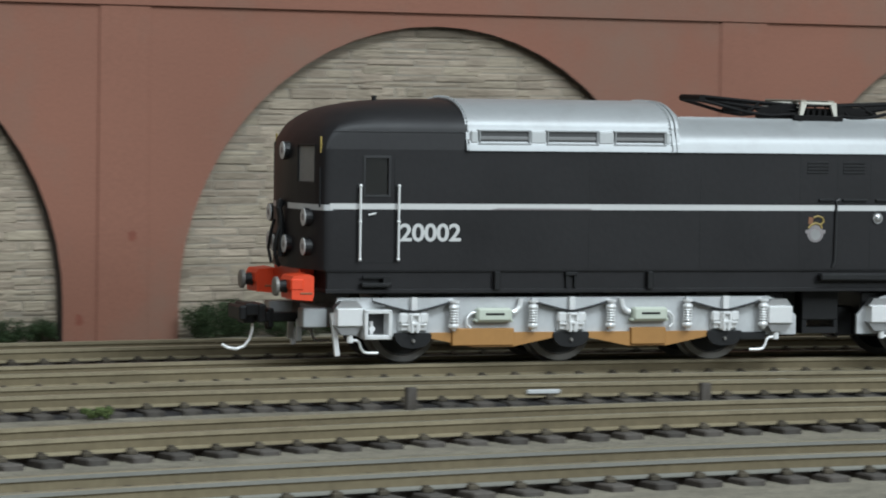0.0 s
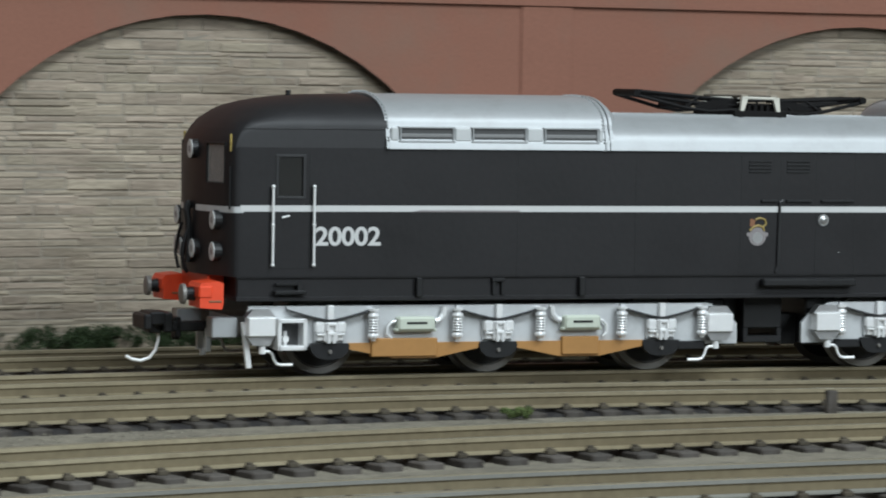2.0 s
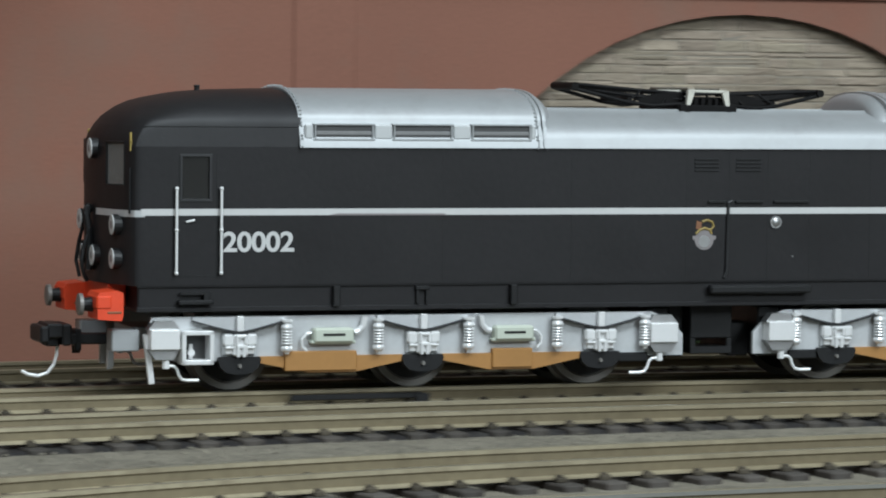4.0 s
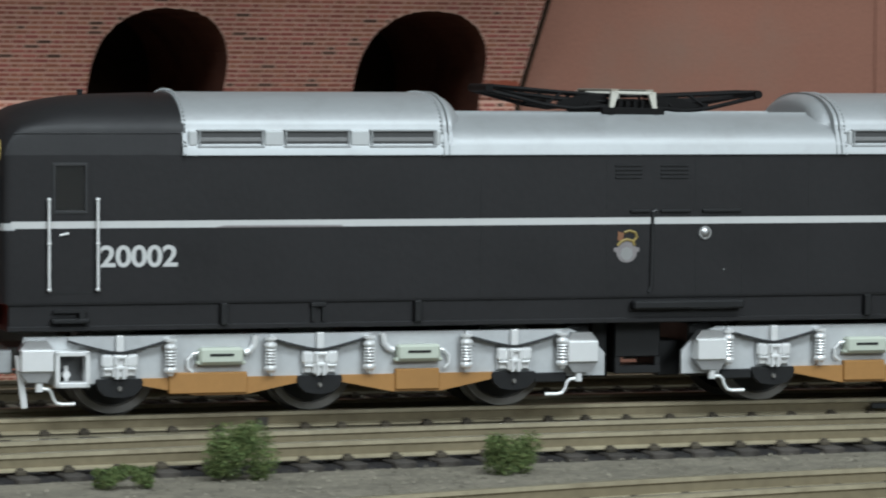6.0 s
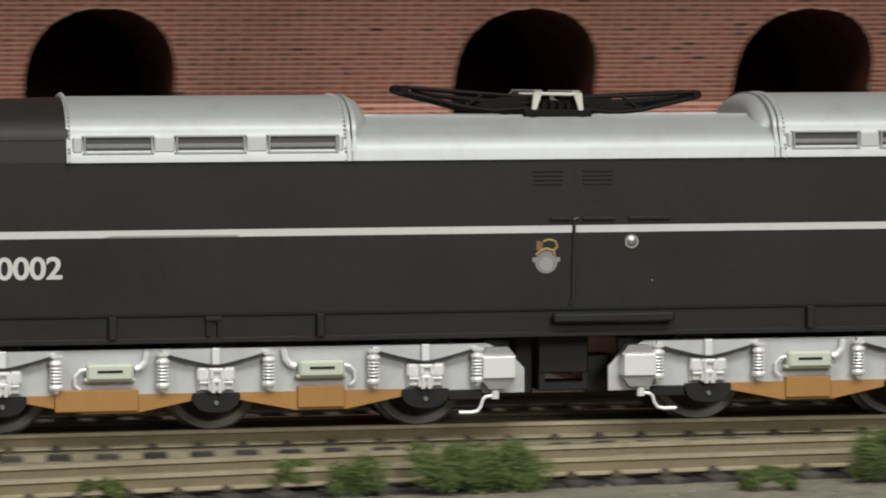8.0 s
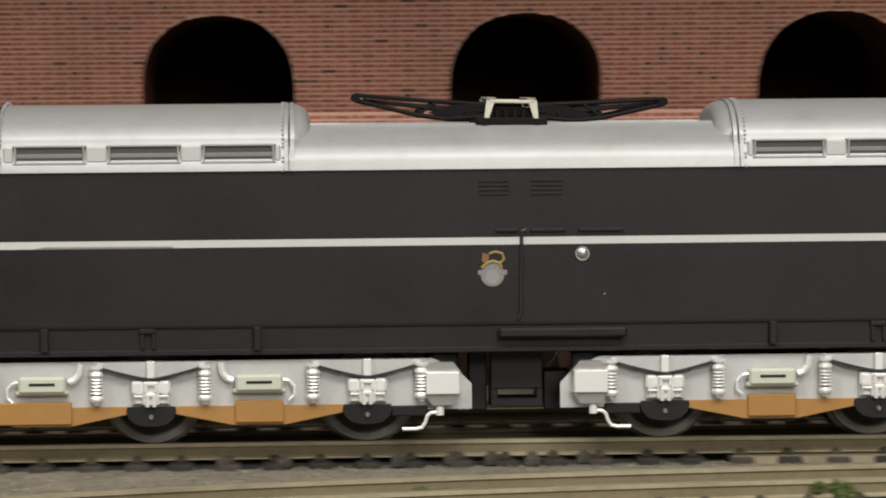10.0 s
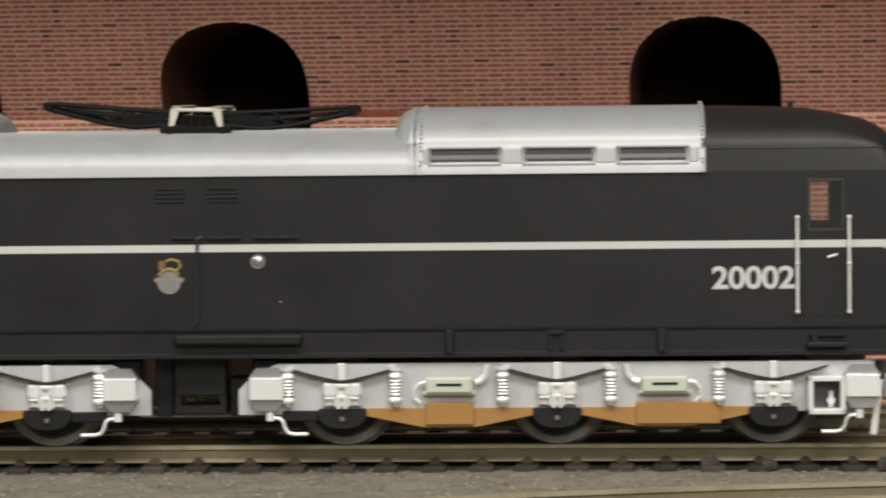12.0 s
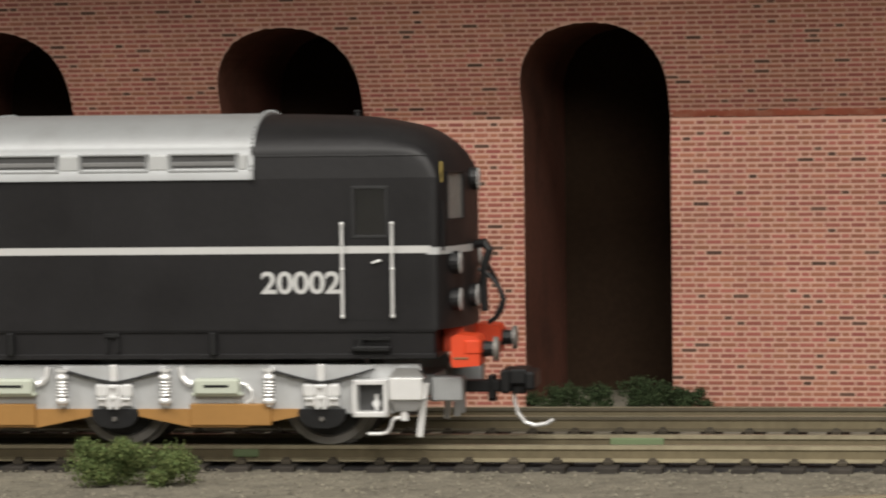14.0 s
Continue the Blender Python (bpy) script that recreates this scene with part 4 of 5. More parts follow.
    bm = nb()
    for ya in (-12.55, 12.55):
        box(bm, *sorted((s * 106.2, s * 108.6)), ya - 3.85, ya + 3.85, 13.5, 13.9, 0.1)
    part("beam_slot", bm, M_EMBLEM_R, beam)
    for ya in (-12.4, 12.4):
        bm = nb()
        rod(bm, (s * 109.4, ya, 14.9), (s * 112.4, ya, 14.9), 1.35, 1.0, 16)
        bf = part("buffer", bm, M_BLACK2, loco, "round black sprung buffer")
        bm = nb()
        rod(bm, (s * 112.0, ya, 14.9), (s * 112.6, ya, 14.9), 1.85, 1.8, 24)
        q = bmesh.ops.create_uvsphere(bm, u_segments=20, v_segments=8, radius=1.8)
        bmesh.ops.scale(bm, vec=(0.13, 1, 1), verts=q["verts"])
        bmesh.ops.translate(bm, vec=(s * 112.6, ya, 14.9), verts=q["verts"])
        part("buffer_head", bm, M_TYRE, bf, "dull steel buffer head", smooth=False)
    bm = nb()
    box(bm, *sorted((s * 111.8, s * 113.4)), -4.2, 4.2, 7.4, 11.0, 0.3)
    box(bm, *sorted((s * 113.2, s * 116.0)), -4.0, 4.0, 8.7, 11.1, 0.3)
    box(bm, *sorted((s * 115.6, s * 117.2)), -4.4, 4.4, 7.9, 10.7, 0.35)
    box(bm, *sorted((s * 113.4, s * 115.8)), -2.4, 2.4, 7.2, 8.9, 0.25)
    box(bm, *sorted((s * 109.6, s * 110.7)), -1.6, 1.6, 6.3, 10.0, 0.2)
    rod(bm, (s * 110.2, 0, 5.9), (s * 110.2, 0, 7.0), 0.7, n=10)
    box(bm, *sorted((s * 101.0, s * 112.0)), -1.6, 1.6, 7.4, 9.2, 0.2)
    part("coupling", bm, M_BLACK2, loco, "black tension coupling")
    bm = nb()
    wire(bm, [(s * 113.6, -1.0, 8.6), (s * 113.7, -1.0, 5.9), (s * 114.2, -1.0, 4.1), (s * 115.3, -1.0, 2.7), (s * 116.9, -1.0, 2.2),
              (s * 118.6, -1.0, 2.5), (s * 119.7, -1.0, 3.1)], 0.3)
    part("coupling_dropper", bm, M_WIRE, loco, "curved bright wire dropper")

for s in (-1, 1):
    bm = nb()
    rod(bm, (s * 89.6, 0, 49.8), (s * 89.6, 0, 50.9), 0.5, 0.45)
    box(bm, s * 89.6 - 0.5, s * 89.6 + 0.5, -0.5, 0.5, 50.7, 51.1, 0.15)
    part("roof_horn", bm, M_BLACK2, loco)
bm = nb()
box(bm, -3.6, 4.3, -11.5, -4.5, 7.7, 13.8, 0.2)
tank = part("centre_tank", bm, M_BLACK2, loco, "black equipment between the bogies")
for name, b in (("hanger", (-3.6, -2.5, -11.5, -4.5, 5.0, 7.8)), ("hanger", (3.3, 4.3, -11.5, -4.5, 5.0, 7.8)), ("cross_tray", (-3.6, 4.3, -11.6, -4.5, 5.0, 6.3)),
                ("post", (-6.7, -4.0, -9.0, -3.0, 4.4, 13.8)), ("side_box", (4.6, 8.4, -9.0, -3.0, 4.4, 10.2))):
    bm = nb()
    box(bm, *b, 0.15)
    part(name, bm, M_BLACK2, tank)

# ---------------------------------------------------------------- bogies
WHEELS = []


def bogie(s):
    """A six-wheeled bogie; s tells which end. Positions are along the locomotive."""
    c = s * 54.15
    frame_bm = nb()
    for y in (-1, 1):
        yy = sorted((y * 14.6, y * 15.4))
        prism(frame_bm, [(s * x, z) for x, z in ((6.6, 5.2), (6.6, 8.9), (9.0, 11.4), (12.5, 12.8), (101.0, 12.8), (101.4, 10.9), (101.4, 6.6), (96.5, 5.3), (60, 5.6), (25, 5.6), (14, 5.2))], *yy)
    box(frame_bm, *sorted((s * 20, s * 90)), -13, 13, 10.6, 12.6, 0.3)
    bg = part("bogie", frame_bm, M_BOGIE, loco, "silver six-wheel bogie frame")
    bm = nb()
    box(bm, *sorted((s * 102.6, s * 107.3)), -14.0, -10.0, 7.1, 10.7, 0.2)
    box(bm, *sorted((s * 102.6, s * 107.3)), 10.0, 14.0, 7.1, 10.7, 0.2)
    box(bm, *sorted((s * 96.0, s * 102.2)), -6.5, 6.5, 7.2, 10.6, 0.2)
    st = nb()
    box(st, *sorted((s * 8.4, s * 12.6)), -13.2, 13.2, 4.6, 13.4, 0.3)
    part("stretcher", st, M_BLACK2, bg, "black stretcher across the bogie end")
    part("end_beam", bm, M_SILVER, bg, "dull grey end beam")
    for ax in (-32, 0, 32):
        xa = c + ax
        for y in (-1, 1):
            bm = nb()
            revolve(bm, [(0, 9.9), (1.4, 9.9), (1.5, 9.5), (5.5, 9.3), (5.8, 9.65), (6.9, 9.6), (7.0, 7.3), (7.6, 7.1), (7.6, 6.7), (6.4, 6.6), (0, 6.6)], y, 36)
            f0 = [f for f in bm.faces]
            for f in f0:
                c0 = f.calc_center_median()
                if math.hypot(c0.x, c0.z) < 5.5:
                    f.material_index = 1
            wh = part("wheel", bm, (M_TYRE, M_BLACK2), bg, "dark steel wheel")
            wh.location = (xa * MM, 0, 7.0 * MM)
            WHEELS.append((wh, xa))
        bm = nb()
        rod(bm, (xa, -15, 7), (xa, 15, 7), 1.0, n=10)
        part("axle", bm, M_BLACK2, bg)
        for y in (-1, 1):
            # axlebox with its strap, and the black horn guide below
            bm = nb()
            box(bm, xa - 2.9, xa + 2.9, *sorted((y * 15.3, y * 15.9)), 6.3, 10.1, 0.15)
            ab = part("axlebox", bm, M_BOGIE, bg, "silver axlebox plate")
            for d in (-1, 1):
                bm = nb()
                box(bm, *sorted((xa + d * 1.1, xa + d * 2.9)), *sorted((y * 15.8, y * 16.9)), 8.0, 10.0, 0.32)
                box(bm, *sorted((xa + d * 1.1, xa + d * 2.5)), *sorted((y * 15.8, y * 16.4)), 6.5, 7.6, 0.2)
                part("ear", bm, M_BRIGHT, ab, "bright rounded ear")
            bm = nb()
            box(bm, xa - 1.25, xa + 1.25, *sorted((y * 15.8, y * 17.1)), 6.3, 9.9, 0.25)
            box(bm, xa - 2.6, xa + 2.6, *sorted((y * 15.8, y * 17.0)), 7.5, 7.9, 0.12)
            for d in (-0.72, 0.72):
                box(bm, xa + d - 0.22, xa + d + 0.22, *sorted((y * 17.0, y * 17.7)), 8.3, 9.8, 0.1)
            box(bm, xa - 0.94, xa + 0.94, *sorted((y * 17.0, y * 17.75)), 9.35, 9.85, 0.12)
            box(bm, xa - 0.85, xa + 0.85, *sorted((y * 17.0, y * 17.6)), 7.6, 8.2, 0.15)
            rod(bm, (xa - 0.5, y * 17.3, 6.2), (xa - 0.5, y * 17.3, 7.7), 0.32, n=8)
            rod(bm, (xa + 0.5, y * 17.3, 6.2), (xa + 0.5, y * 17.3, 7.7), 0.32, n=8)
            part("bearing_strap", bm, M_BRIGHT, ab, "bright raised strap")
            bm = nb()
            prism(bm, [(xa - 3.5, 6.1), (xa - 3.7, 5.5), (xa - 3.3, 4.4), (xa - 2.3, 3.5), (xa - 0.8, 3.2), (xa + 0.8, 3.2), (xa + 2.3, 3.5), (xa + 3.3, 4.4), (xa + 3.7, 5.5), (xa + 3.5, 6.1)], *sorted((y * 14.9, y * 16.4)))
            if s * ax < 0:
                box(bm, *sorted((xa - s * 3.5, xa - s * 9.0)), *sorted((y * 14.9, y * 15.9)), 4.2, 5.8, 0.2)
            hg = part("horn_guide", bm, M_BLACK2, bg, "black horn guide")
            bm = nb()
            rod(bm, (xa, y * 16.2, 4.6), (xa, y * 16.9, 4.6), 0.45, 0.3, 10)
            part("stud", bm, M_TYRE, hg, "small dull steel stud")
            # leaf spring: a plate with a sagging edge
            bm = nb()
            up = [(xa - 8.0, 12.75), (xa + 8.0, 12.75)]
            low = [(xa + 8.0 - 16.0 * i / 12, 10.25 + 1.95 * (abs(1 - i / 6.0) ** 1.25)) for i in range(13)]
            prism(bm, up + low, *sorted((y * 15.4, y * 16.0)))
            sp = part("spring_plate", bm, M_BOGIE, bg)
            bm = nb()
            for i in range(12):
                (xa_, za_), (xb_, zb_) = low[i], low[i + 1]
                dx = xb_ - xa_
                yy = sorted((y * 15.4, y * 16.9))
                prism(bm, [(xa_, za_ + 0.1), (xb_, zb_ + 0.1), (xb_, zb_ - 0.2), (xa_, za_ - 0.16 - 0.16 * (i % 2))], *yy)
            part("leaf_spring", bm, M_FRAME, sp, "dark leaf spring edge")
            bm = nb()
            box(bm, xa - 0.6, xa + 0.6, *sorted((y * 15.5, y * 16.9)), 10.4, 12.9, 0.1)
            part("spring_buckle", bm, M_BRIGHT, sp)
            for d in (-8, 8):
                xs = xa + d
                if s * xs > 93.5:
                    continue
                bm = nb()
                yc = y * 16.7
                prof = [(0, -2.9), (0.4, -2.9), (0.5, -2.6), (0.95, -2.3), (1.05, -1.9), (0.85, -1.55), (0.6, -1.5)]
                for k in range(5):
                    z0_ = -1.42 + k * 0.5
                    prof += [(0.66, z0_), (0.66, z0_ + 0.12), (0.92, z0_ + 0.18), (0.98, z0_ + 0.3), (0.92, z0_ + 0.42)]
                prof += [(0.66, 1.1), (0.66, 1.2), (0.9, 1.25), (1.05, 1.6), (0.9, 2.0), (0.6, 2.1), (0.6, 2.4), (1.0, 2.5), (1.0, 2.9), (0, 3.0)]
                revolve(bm, prof, 1, 12)
                for f in bm.faces:
                    c0 = f.calc_center_median()
                    if math.hypot(c0.x, c0.z) < 0.7 and -1.5 < c0.y < 1.22:
                        f.material_index = 1
                bmesh.ops.transform(bm, matrix=Matrix.Translation((xs, yc, 9.4)) @ Matrix.Rotation(radians(90), 4, "X"), verts=bm.verts)
                part("coil_spring", bm, (M_BRIGHT, M_TYRE), bg, "bright coil spring")
    for y in (-1, 1):
        for mid in (-16, 16):
            xm = c + mid
            bm = nb()
            box(bm, xm - 3.5, xm + 3.5, *sorted((y * 15.3, y * 17.6)), 8.3, 10.8, 0.35)
            box(bm, xm - 3.9, xm + 3.9, *sorted((y * 15.3, y * 17.2)), 8.1, 8.7, 0.2)
            bx = part("sand_box", bm, M_MINT, bg, "pale green box with a slot")
            bm = nb()
            box(bm, xm - 1.9, xm + 1.9, *sorted((y * 17.5, y * 17.68)), 9.5, 9.9)
            part("slot", bm, M_BLACK2, bx)
            bm = nb()
            o = -1 if mid > 0 else 1
            yp = y * 16.2
            wire(bm, [(xm + o * 3.9, yp, 9.9), (xm + o * 4.7, yp, 10.2), (xm + o * 5.4, yp, 11.0), (xm + o * 5.7, yp, 12.6)], 0.52)
            part("pipe", bm, M_BRIGHT, bx)
            bm = nb()
            wire(bm, [(xm - o * 3.4, yp, 10.0), (xm - o * 4.4, yp, 9.8), (xm - o * 5.2, yp, 8.9), (xm - o * 5.2, yp, 7.6), (xm - o * 4.4, yp, 6.9)], 0.24)
            part("pipe", bm, M_BRIGHT, bx)
            # ochre beam hung between the axles
            outer = s * mid > 0
            bm = nb()
            pts = [(xm - 12.6, 6.1), (xm - 12.4, 5.0), (xm - 4.0, 3.3), (xm + 4.0, 3.3), (xm + 12.4, 5.0), (xm + 12.6, 6.1)]
            prism(bm, pts, *sorted((y * 14.8, y * 16.0)))
            r0, r1 = ((-4.3, 8.2) if outer else (-3.6, 3.6))
            r0, r1 = sorted((s * r0, s * r1))
            part("equalising_beam", bm, M_OCHRE, bg, "ochre brake beam")
            bm = nb()
            box(bm, xm + r0, xm + r1, *sorted((y * 14.8, y * 16.5)), 3.6, 6.9, 0.15)
            part("beam_block", bm, M_OCHRE, bg)
        for xb in (11.0, 99.2):
            bm = nb()
            x0, x1 = s * xb - 2.5, s * xb + 2.5
            box(bm, x0, x1, *sorted((y * 15.3, y * 18.2)), 7.6, 10.9, 0.12)
            eb = part("end_box", bm, M_BRIGHT, bg, "silver square box")
            bm = nb()
            prism(bm, [(x0 - 0.3, 7.7), (x0 + 1.0, 5.9), (x1 - 1.0, 5.9), (x1 + 0.3, 7.7)], *sorted((y * 14.9, y * 17.4)))
            prism(bm, [(x0 - 0.3, 10.8), (x0 + 0.9, 12.3), (x1 - 0.9, 12.3), (x1 + 0.3, 10.8)], *sorted((y * 14.9, y * 17.2)))
            part("box_flank", bm, M_FLANK, eb, "bevelled silver flank with its shade in the colour")
            bm = nb()
            o = s * (1 if xb < 50 else -1)
            xk = s * xb + o * 0.4
            yk = y * 16.6
            rod(bm, (xk, yk, 4.4), (xk, yk, 5.8), 0.62, n=12)
            wire(bm, [(xk, yk, 4.9), (xk + o * 1.4, yk, 4.75), (xk + o * 1.9, yk, 4.3), (xk + o * 2.2, yk, 3.3), (xk + o * 2.7, yk, 2.6), (xk + o * 3.5, yk, 2.4), (xk + o * 5.6, yk, 2.4)], 0.27)
            part("crank", bm, M_WIRE, bg, "bright bent crank")
        bm = nb()
        yy = sorted((y * 15.4, y * 19.0))
        xa, xb = sorted((s * 91.2, s * 96.6))
        for b in ((xa, xa + 0.7, 5.1, 10.7), (xb - 0.7, xb, 5.1, 10.7), (xa, xb, 5.1, 5.9), (xa, xb, 10.0, 10.7)):
            box(bm, b[0], b[1], *yy, b[2], b[3], 0.1)
        sq = part("square_bracket", bm, M_BRIGHT, bg, "open silver square bracket")
        # Dark panel puts the shade inside the bracket into the colour.
        bm = nb()
        box(bm, xa + 0.3, xb - 0.3, *sorted((y * 15.45, y * 15.7)), 5.4, 10.4)
        part("bracket_back", bm, M_GRILLE, sq)
        bm = nb()
        rod(bm, (s * 94.6, y * 15.8, 7.0), (s * 94.6, y * 17.2, 7.0), 0.6)
        rod(bm, (s * 94.6, y * 16.6, 6.0), (s * 94.6, y * 16.6, 8.4), 0.35)
        part("pin", bm, M_BRIGHT, sq)
        bm = nb()
        box(bm, -0.5, 0.5, -0.5, 0.5, -8.3, 0, 0.1, Matrix.Translation((s * 101.9, y * 15.2, 10.0)) @ Matrix.Rotation(s * radians(7), 4, "Y"))
        part("guard_iron", bm, M_BRIGHT, bg, "bright guard iron")
        bm = nb()
        box(bm, -0.5, 0.5, -0.5, 0.5, -4.2, 0, 0.1, Matrix.Translation((s * 105.0, y * 3.0, 8.0)))
        part("life_guard", bm, M_BOGIE, bg)
    return bg


BOGIES = [bogie(-1), bogie(1)]

# ---------------------------------------------------------------- pantograph
pan_base = nb()
box(pan_base, -5.4, 5.4, -9.8, 9.8, 47.2, 48.4, 0.2)
box(pan_base, -3.8, 3.8, -8.2, 8.2, 48.4, 49.8, 0.2)
for k in range(4):
    box(pan_base, -2.4 + 1.3 * k, -1.7 + 1.3 * k, -9.0, -8.1, 48.3, 49.5, 0.12)
panto = part("pantograph", pan_base, M_PANTO, loco, "lowered black pantograph on the roof well")
for x in (-3.9, 3.9):
    for y in (-9.2, 9.2):
        bm = nb()
        rod(bm, (x, y, 45.2), (x, y, 47.3), 1.0, 0.8, 12)
        part("insulator", bm, M_BLACK2, panto)
for s in (-1, 1):
    for y in (-1, 1):
        bm = nb()
        wire(bm, [(s * 2.5, y * 8.4, 48.6), (s * 9.5, y * 7.4, 48.0), (s * 14.0, y * 6.6, 48.5), (s * 23.3, y * 4.6, 50.6)], 0.36)
        part("lower_arm", bm, M_PANTO, panto)
        bm = nb()
        wire(bm, [(s * 2.8, y * 6.2, 50.2), (s * 11.0, y * 5.4, 50.6), (s * 23.3, y * 4.2, 51.4)], 0.33)
        part("upper_arm", bm, M_PANTO, panto)
        bm = nb()
        wire(bm, [(s * 3.0, y * 7.0, 49.2), (s * 12.0, y * 5.8, 49.5), (s * 22.0, y * 3.6, 50.7)], 0.26)
        part("brace", bm, M_PANTO, panto)
        bm = nb()
        wire(bm, [(s * 4.0, y * 2.6, 49.2), (s * 19.0, y * 3.2, 50.3)], 0.3)
        part("brace", bm, M_PANTO, panto)
        bm = nb()
        wire(bm, [(s * 14.0, y * 6.6, 48.5), (s * 11.0, y * 5.4, 50.6)], 0.24)
        part("strut", bm, M_PANTO, panto)
        bm = nb()
        wire(bm, [(s * 8.0, y * 7.6, 48.1), (s * 6.0, y * 6.0, 50.3)], 0.22)
        part("strut", bm, M_PANTO, panto)
    bm = nb()
    prism(bm, [(s * 4.0, 48.2), (s * 9.5, 48.1), (s * 12.5, 48.9), (s * 8.5, 50.2), (s * 3.6, 50.3)], -6.9, -6.4)
    part("arm_web", bm, M_PANTO, panto)
    bm = nb()
    rod(bm, (s * 23.3, -5.4, 51.0), (s * 23.3, 5.4, 51.0), 0.68, n=12)
    part("end_tube", bm, M_PANTO, panto)
    bm = nb()
    rod(bm, (s * 13.6, -6.6, 48.9), (s * 13.6, 6.6, 48.9), 0.5, n=8)
    part("cross_tube", bm, M_PANTO, panto)
    for y in (-9.3, 9.3):
        bm = nb()
        prism(bm, [(-0.32, -2.7), (0.32, -2.7), (0.62, 0.15), (-0.62, 0.15)], -0.4, 0.4)
        bmesh.ops.transform(bm, matrix=Matrix.Translation((s * 3.2, y, 50.7)) @ Matrix.Rotation(s * radians(-12), 4, "Y"), verts=bm.verts)
        part("head_horn", bm, M_CREAM, panto, "cream collector head leg")
for y in (-9.3, 9.3):
    bm = nb()
    box(bm, -3.4, 3.4, y - 0.4, y + 0.4, 50.5, 51.0, 0.12)
    part("head_bar", bm, M_CREAM, panto, "cream collector bar")
for x in (-3.0, 3.0):
    bm = nb()
    box(bm, x - 0.7, x + 0.7, -9.0, 9.0, 50.9, 51.35, 0.12)
    part("collector_strip", bm, M_STONEBED, panto, "dull collector strip")

panto.matrix_local = Matrix.Translation((0, 0, 49 * MM)) @ Matrix.Rotation(radians(1.2), 4, "Y") @ Matrix.Translation((0, 0, -49 * MM))

# ---------------------------------------------------------------- plants and small things


def bush(x, y, w, d, h, leaves, mat, label, seed):
    """A clump of foam foliage: many small leaf flakes over lobes of uneven height."""
    rng = random.Random(seed)
    lobes = [(rng.uniform(-0.5, 0.5) * w * 0.75, rng.uniform(-0.5, 0.5) * d * 0.7, rng.uniform(0.16, 0.34) * min(h, w), rng.uniform(0.15, 0.78) * h)
             for _ in range(max(7, int(w * 1.7)))]
    verts, faces = [], []
    for _ in range(int(leaves * 8)):
        lx, ly, r, lz = rng.choice(lobes)
        v = Vector((rng.gauss(0, 1), rng.gauss(0, 1), rng.gauss(0, 1))).normalized() * r * (rng.uniform(0.5, 1.05) if rng.random() < 0.85 else rng.uniform(1.0, 1.3))
        p = Vector((lx + v.x, ly + v.y * 0.8, max(0.05, lz + v.z * 0.9)))
        s = rng.uniform(0.08, 0.22)
        n = (v.normalized() + Vector((rng.uniform(-1, 1), rng.uniform(-1, 1), rng.uniform(-1, 1))) * 0.9).normalized()
        a = n.orthogonal().normalized()
        b = n.cross(a)
        k = len(verts)
        t = rng.uniform(0, 6.28)
        for i in range(4):
            q = p + (a * math.cos(t + i * 1.57) + b * math.sin(t + i * 1.57)) * s * rng.uniform(0.6, 1.2) + n * rng.uniform(-0.25, 0.25)
            verts.append(tuple(q * MM))
        faces += [(k, k + 1, k + 2), (k, k + 2, k + 3)]
    me = bpy.data.meshes.new("bush")
    me.from_pydata(verts, [], faces)
    me.materials.append(mat)
    ob = new("bush", me)
    ob.matrix_world = at_mm(x, y, GROUND_Z)
    return tagged(ob, label, "bush", "bushes by the tracks")


for i, (x, y, w, d, h, n) in enumerate(((207, 459, 10.5, 7, 8.3, 1000), (246.5, 450, 9.5, 6, 6.0, 800), (188, 455.5, 11, 5, 3.4, 500), (150, 466.5, 24, 7, 7.4, 1900),
                                        (132.5, 467, 10, 6, 5.5, 700), (124.8, 474, 8, 6, 5.2, 700), (97.5, 471, 6, 5, 3.5, 400), (43.5, 475, 7, 5, 3.6, 450),
                                        (-119, 513, 21, 9, 7.8, 1900))):
    bush(x, y, w, d, h, n, M_LEAF, "bright green scatter bush beside the rails", 20 + i)
bush(437, 411.5, 8, 4, 2.4, 350, M_LEAF, "low green tuft between two tracks", 41)
terra_m, brick_m = terra.matrix_world.copy(), viaduct.matrix_world.copy()


def on_wall(m, u, out):
    p = m @ Vector((u * MM, -out * MM, 0))
    return p.x / MM, p.y / MM


for i, (u, w, h, n) in enumerate(((112, 26, 4.6, 900), (140, 30, 5.5, 1100), (170, 34, 6.2, 1300), (200, 30, 5.2, 1100), (224, 18, 4.8, 700), (276, 24, 8.0, 1100), (300, 34, 6.5, 1200),
                                   (335, 40, 6, 1200), (370, 36, 6, 1100))):
    x, y = on_wall(terra_m, u, 0.5)
    bush(x, y, w * 1.5, 5, h * 1.1, n * 1.6, M_LEAFDARK, "dark green foliage along the foot of the wall", 60 + i)
for i, (u, w, h, n) in enumerate(((-405, 20, 4.8, 900), (-391, 12, 6.0, 800), (-383, 9, 4.4, 400))):
    x, y = on_wall(brick_m, u, 2.0)
    bush(x, y, w, 5, h, n, M_LEAFDARK, "dark green foliage in the mouth of the arch", 80 + i)


def block(name, label, category, mat, x, y, rz, parts):
    ob = thing(name, label, category, at_mm(x, y, 0, rz))
    bm = nb()
    for b in parts:
        box(bm, *b, 0.15)
    part("body", bm, mat, ob)
    return ob


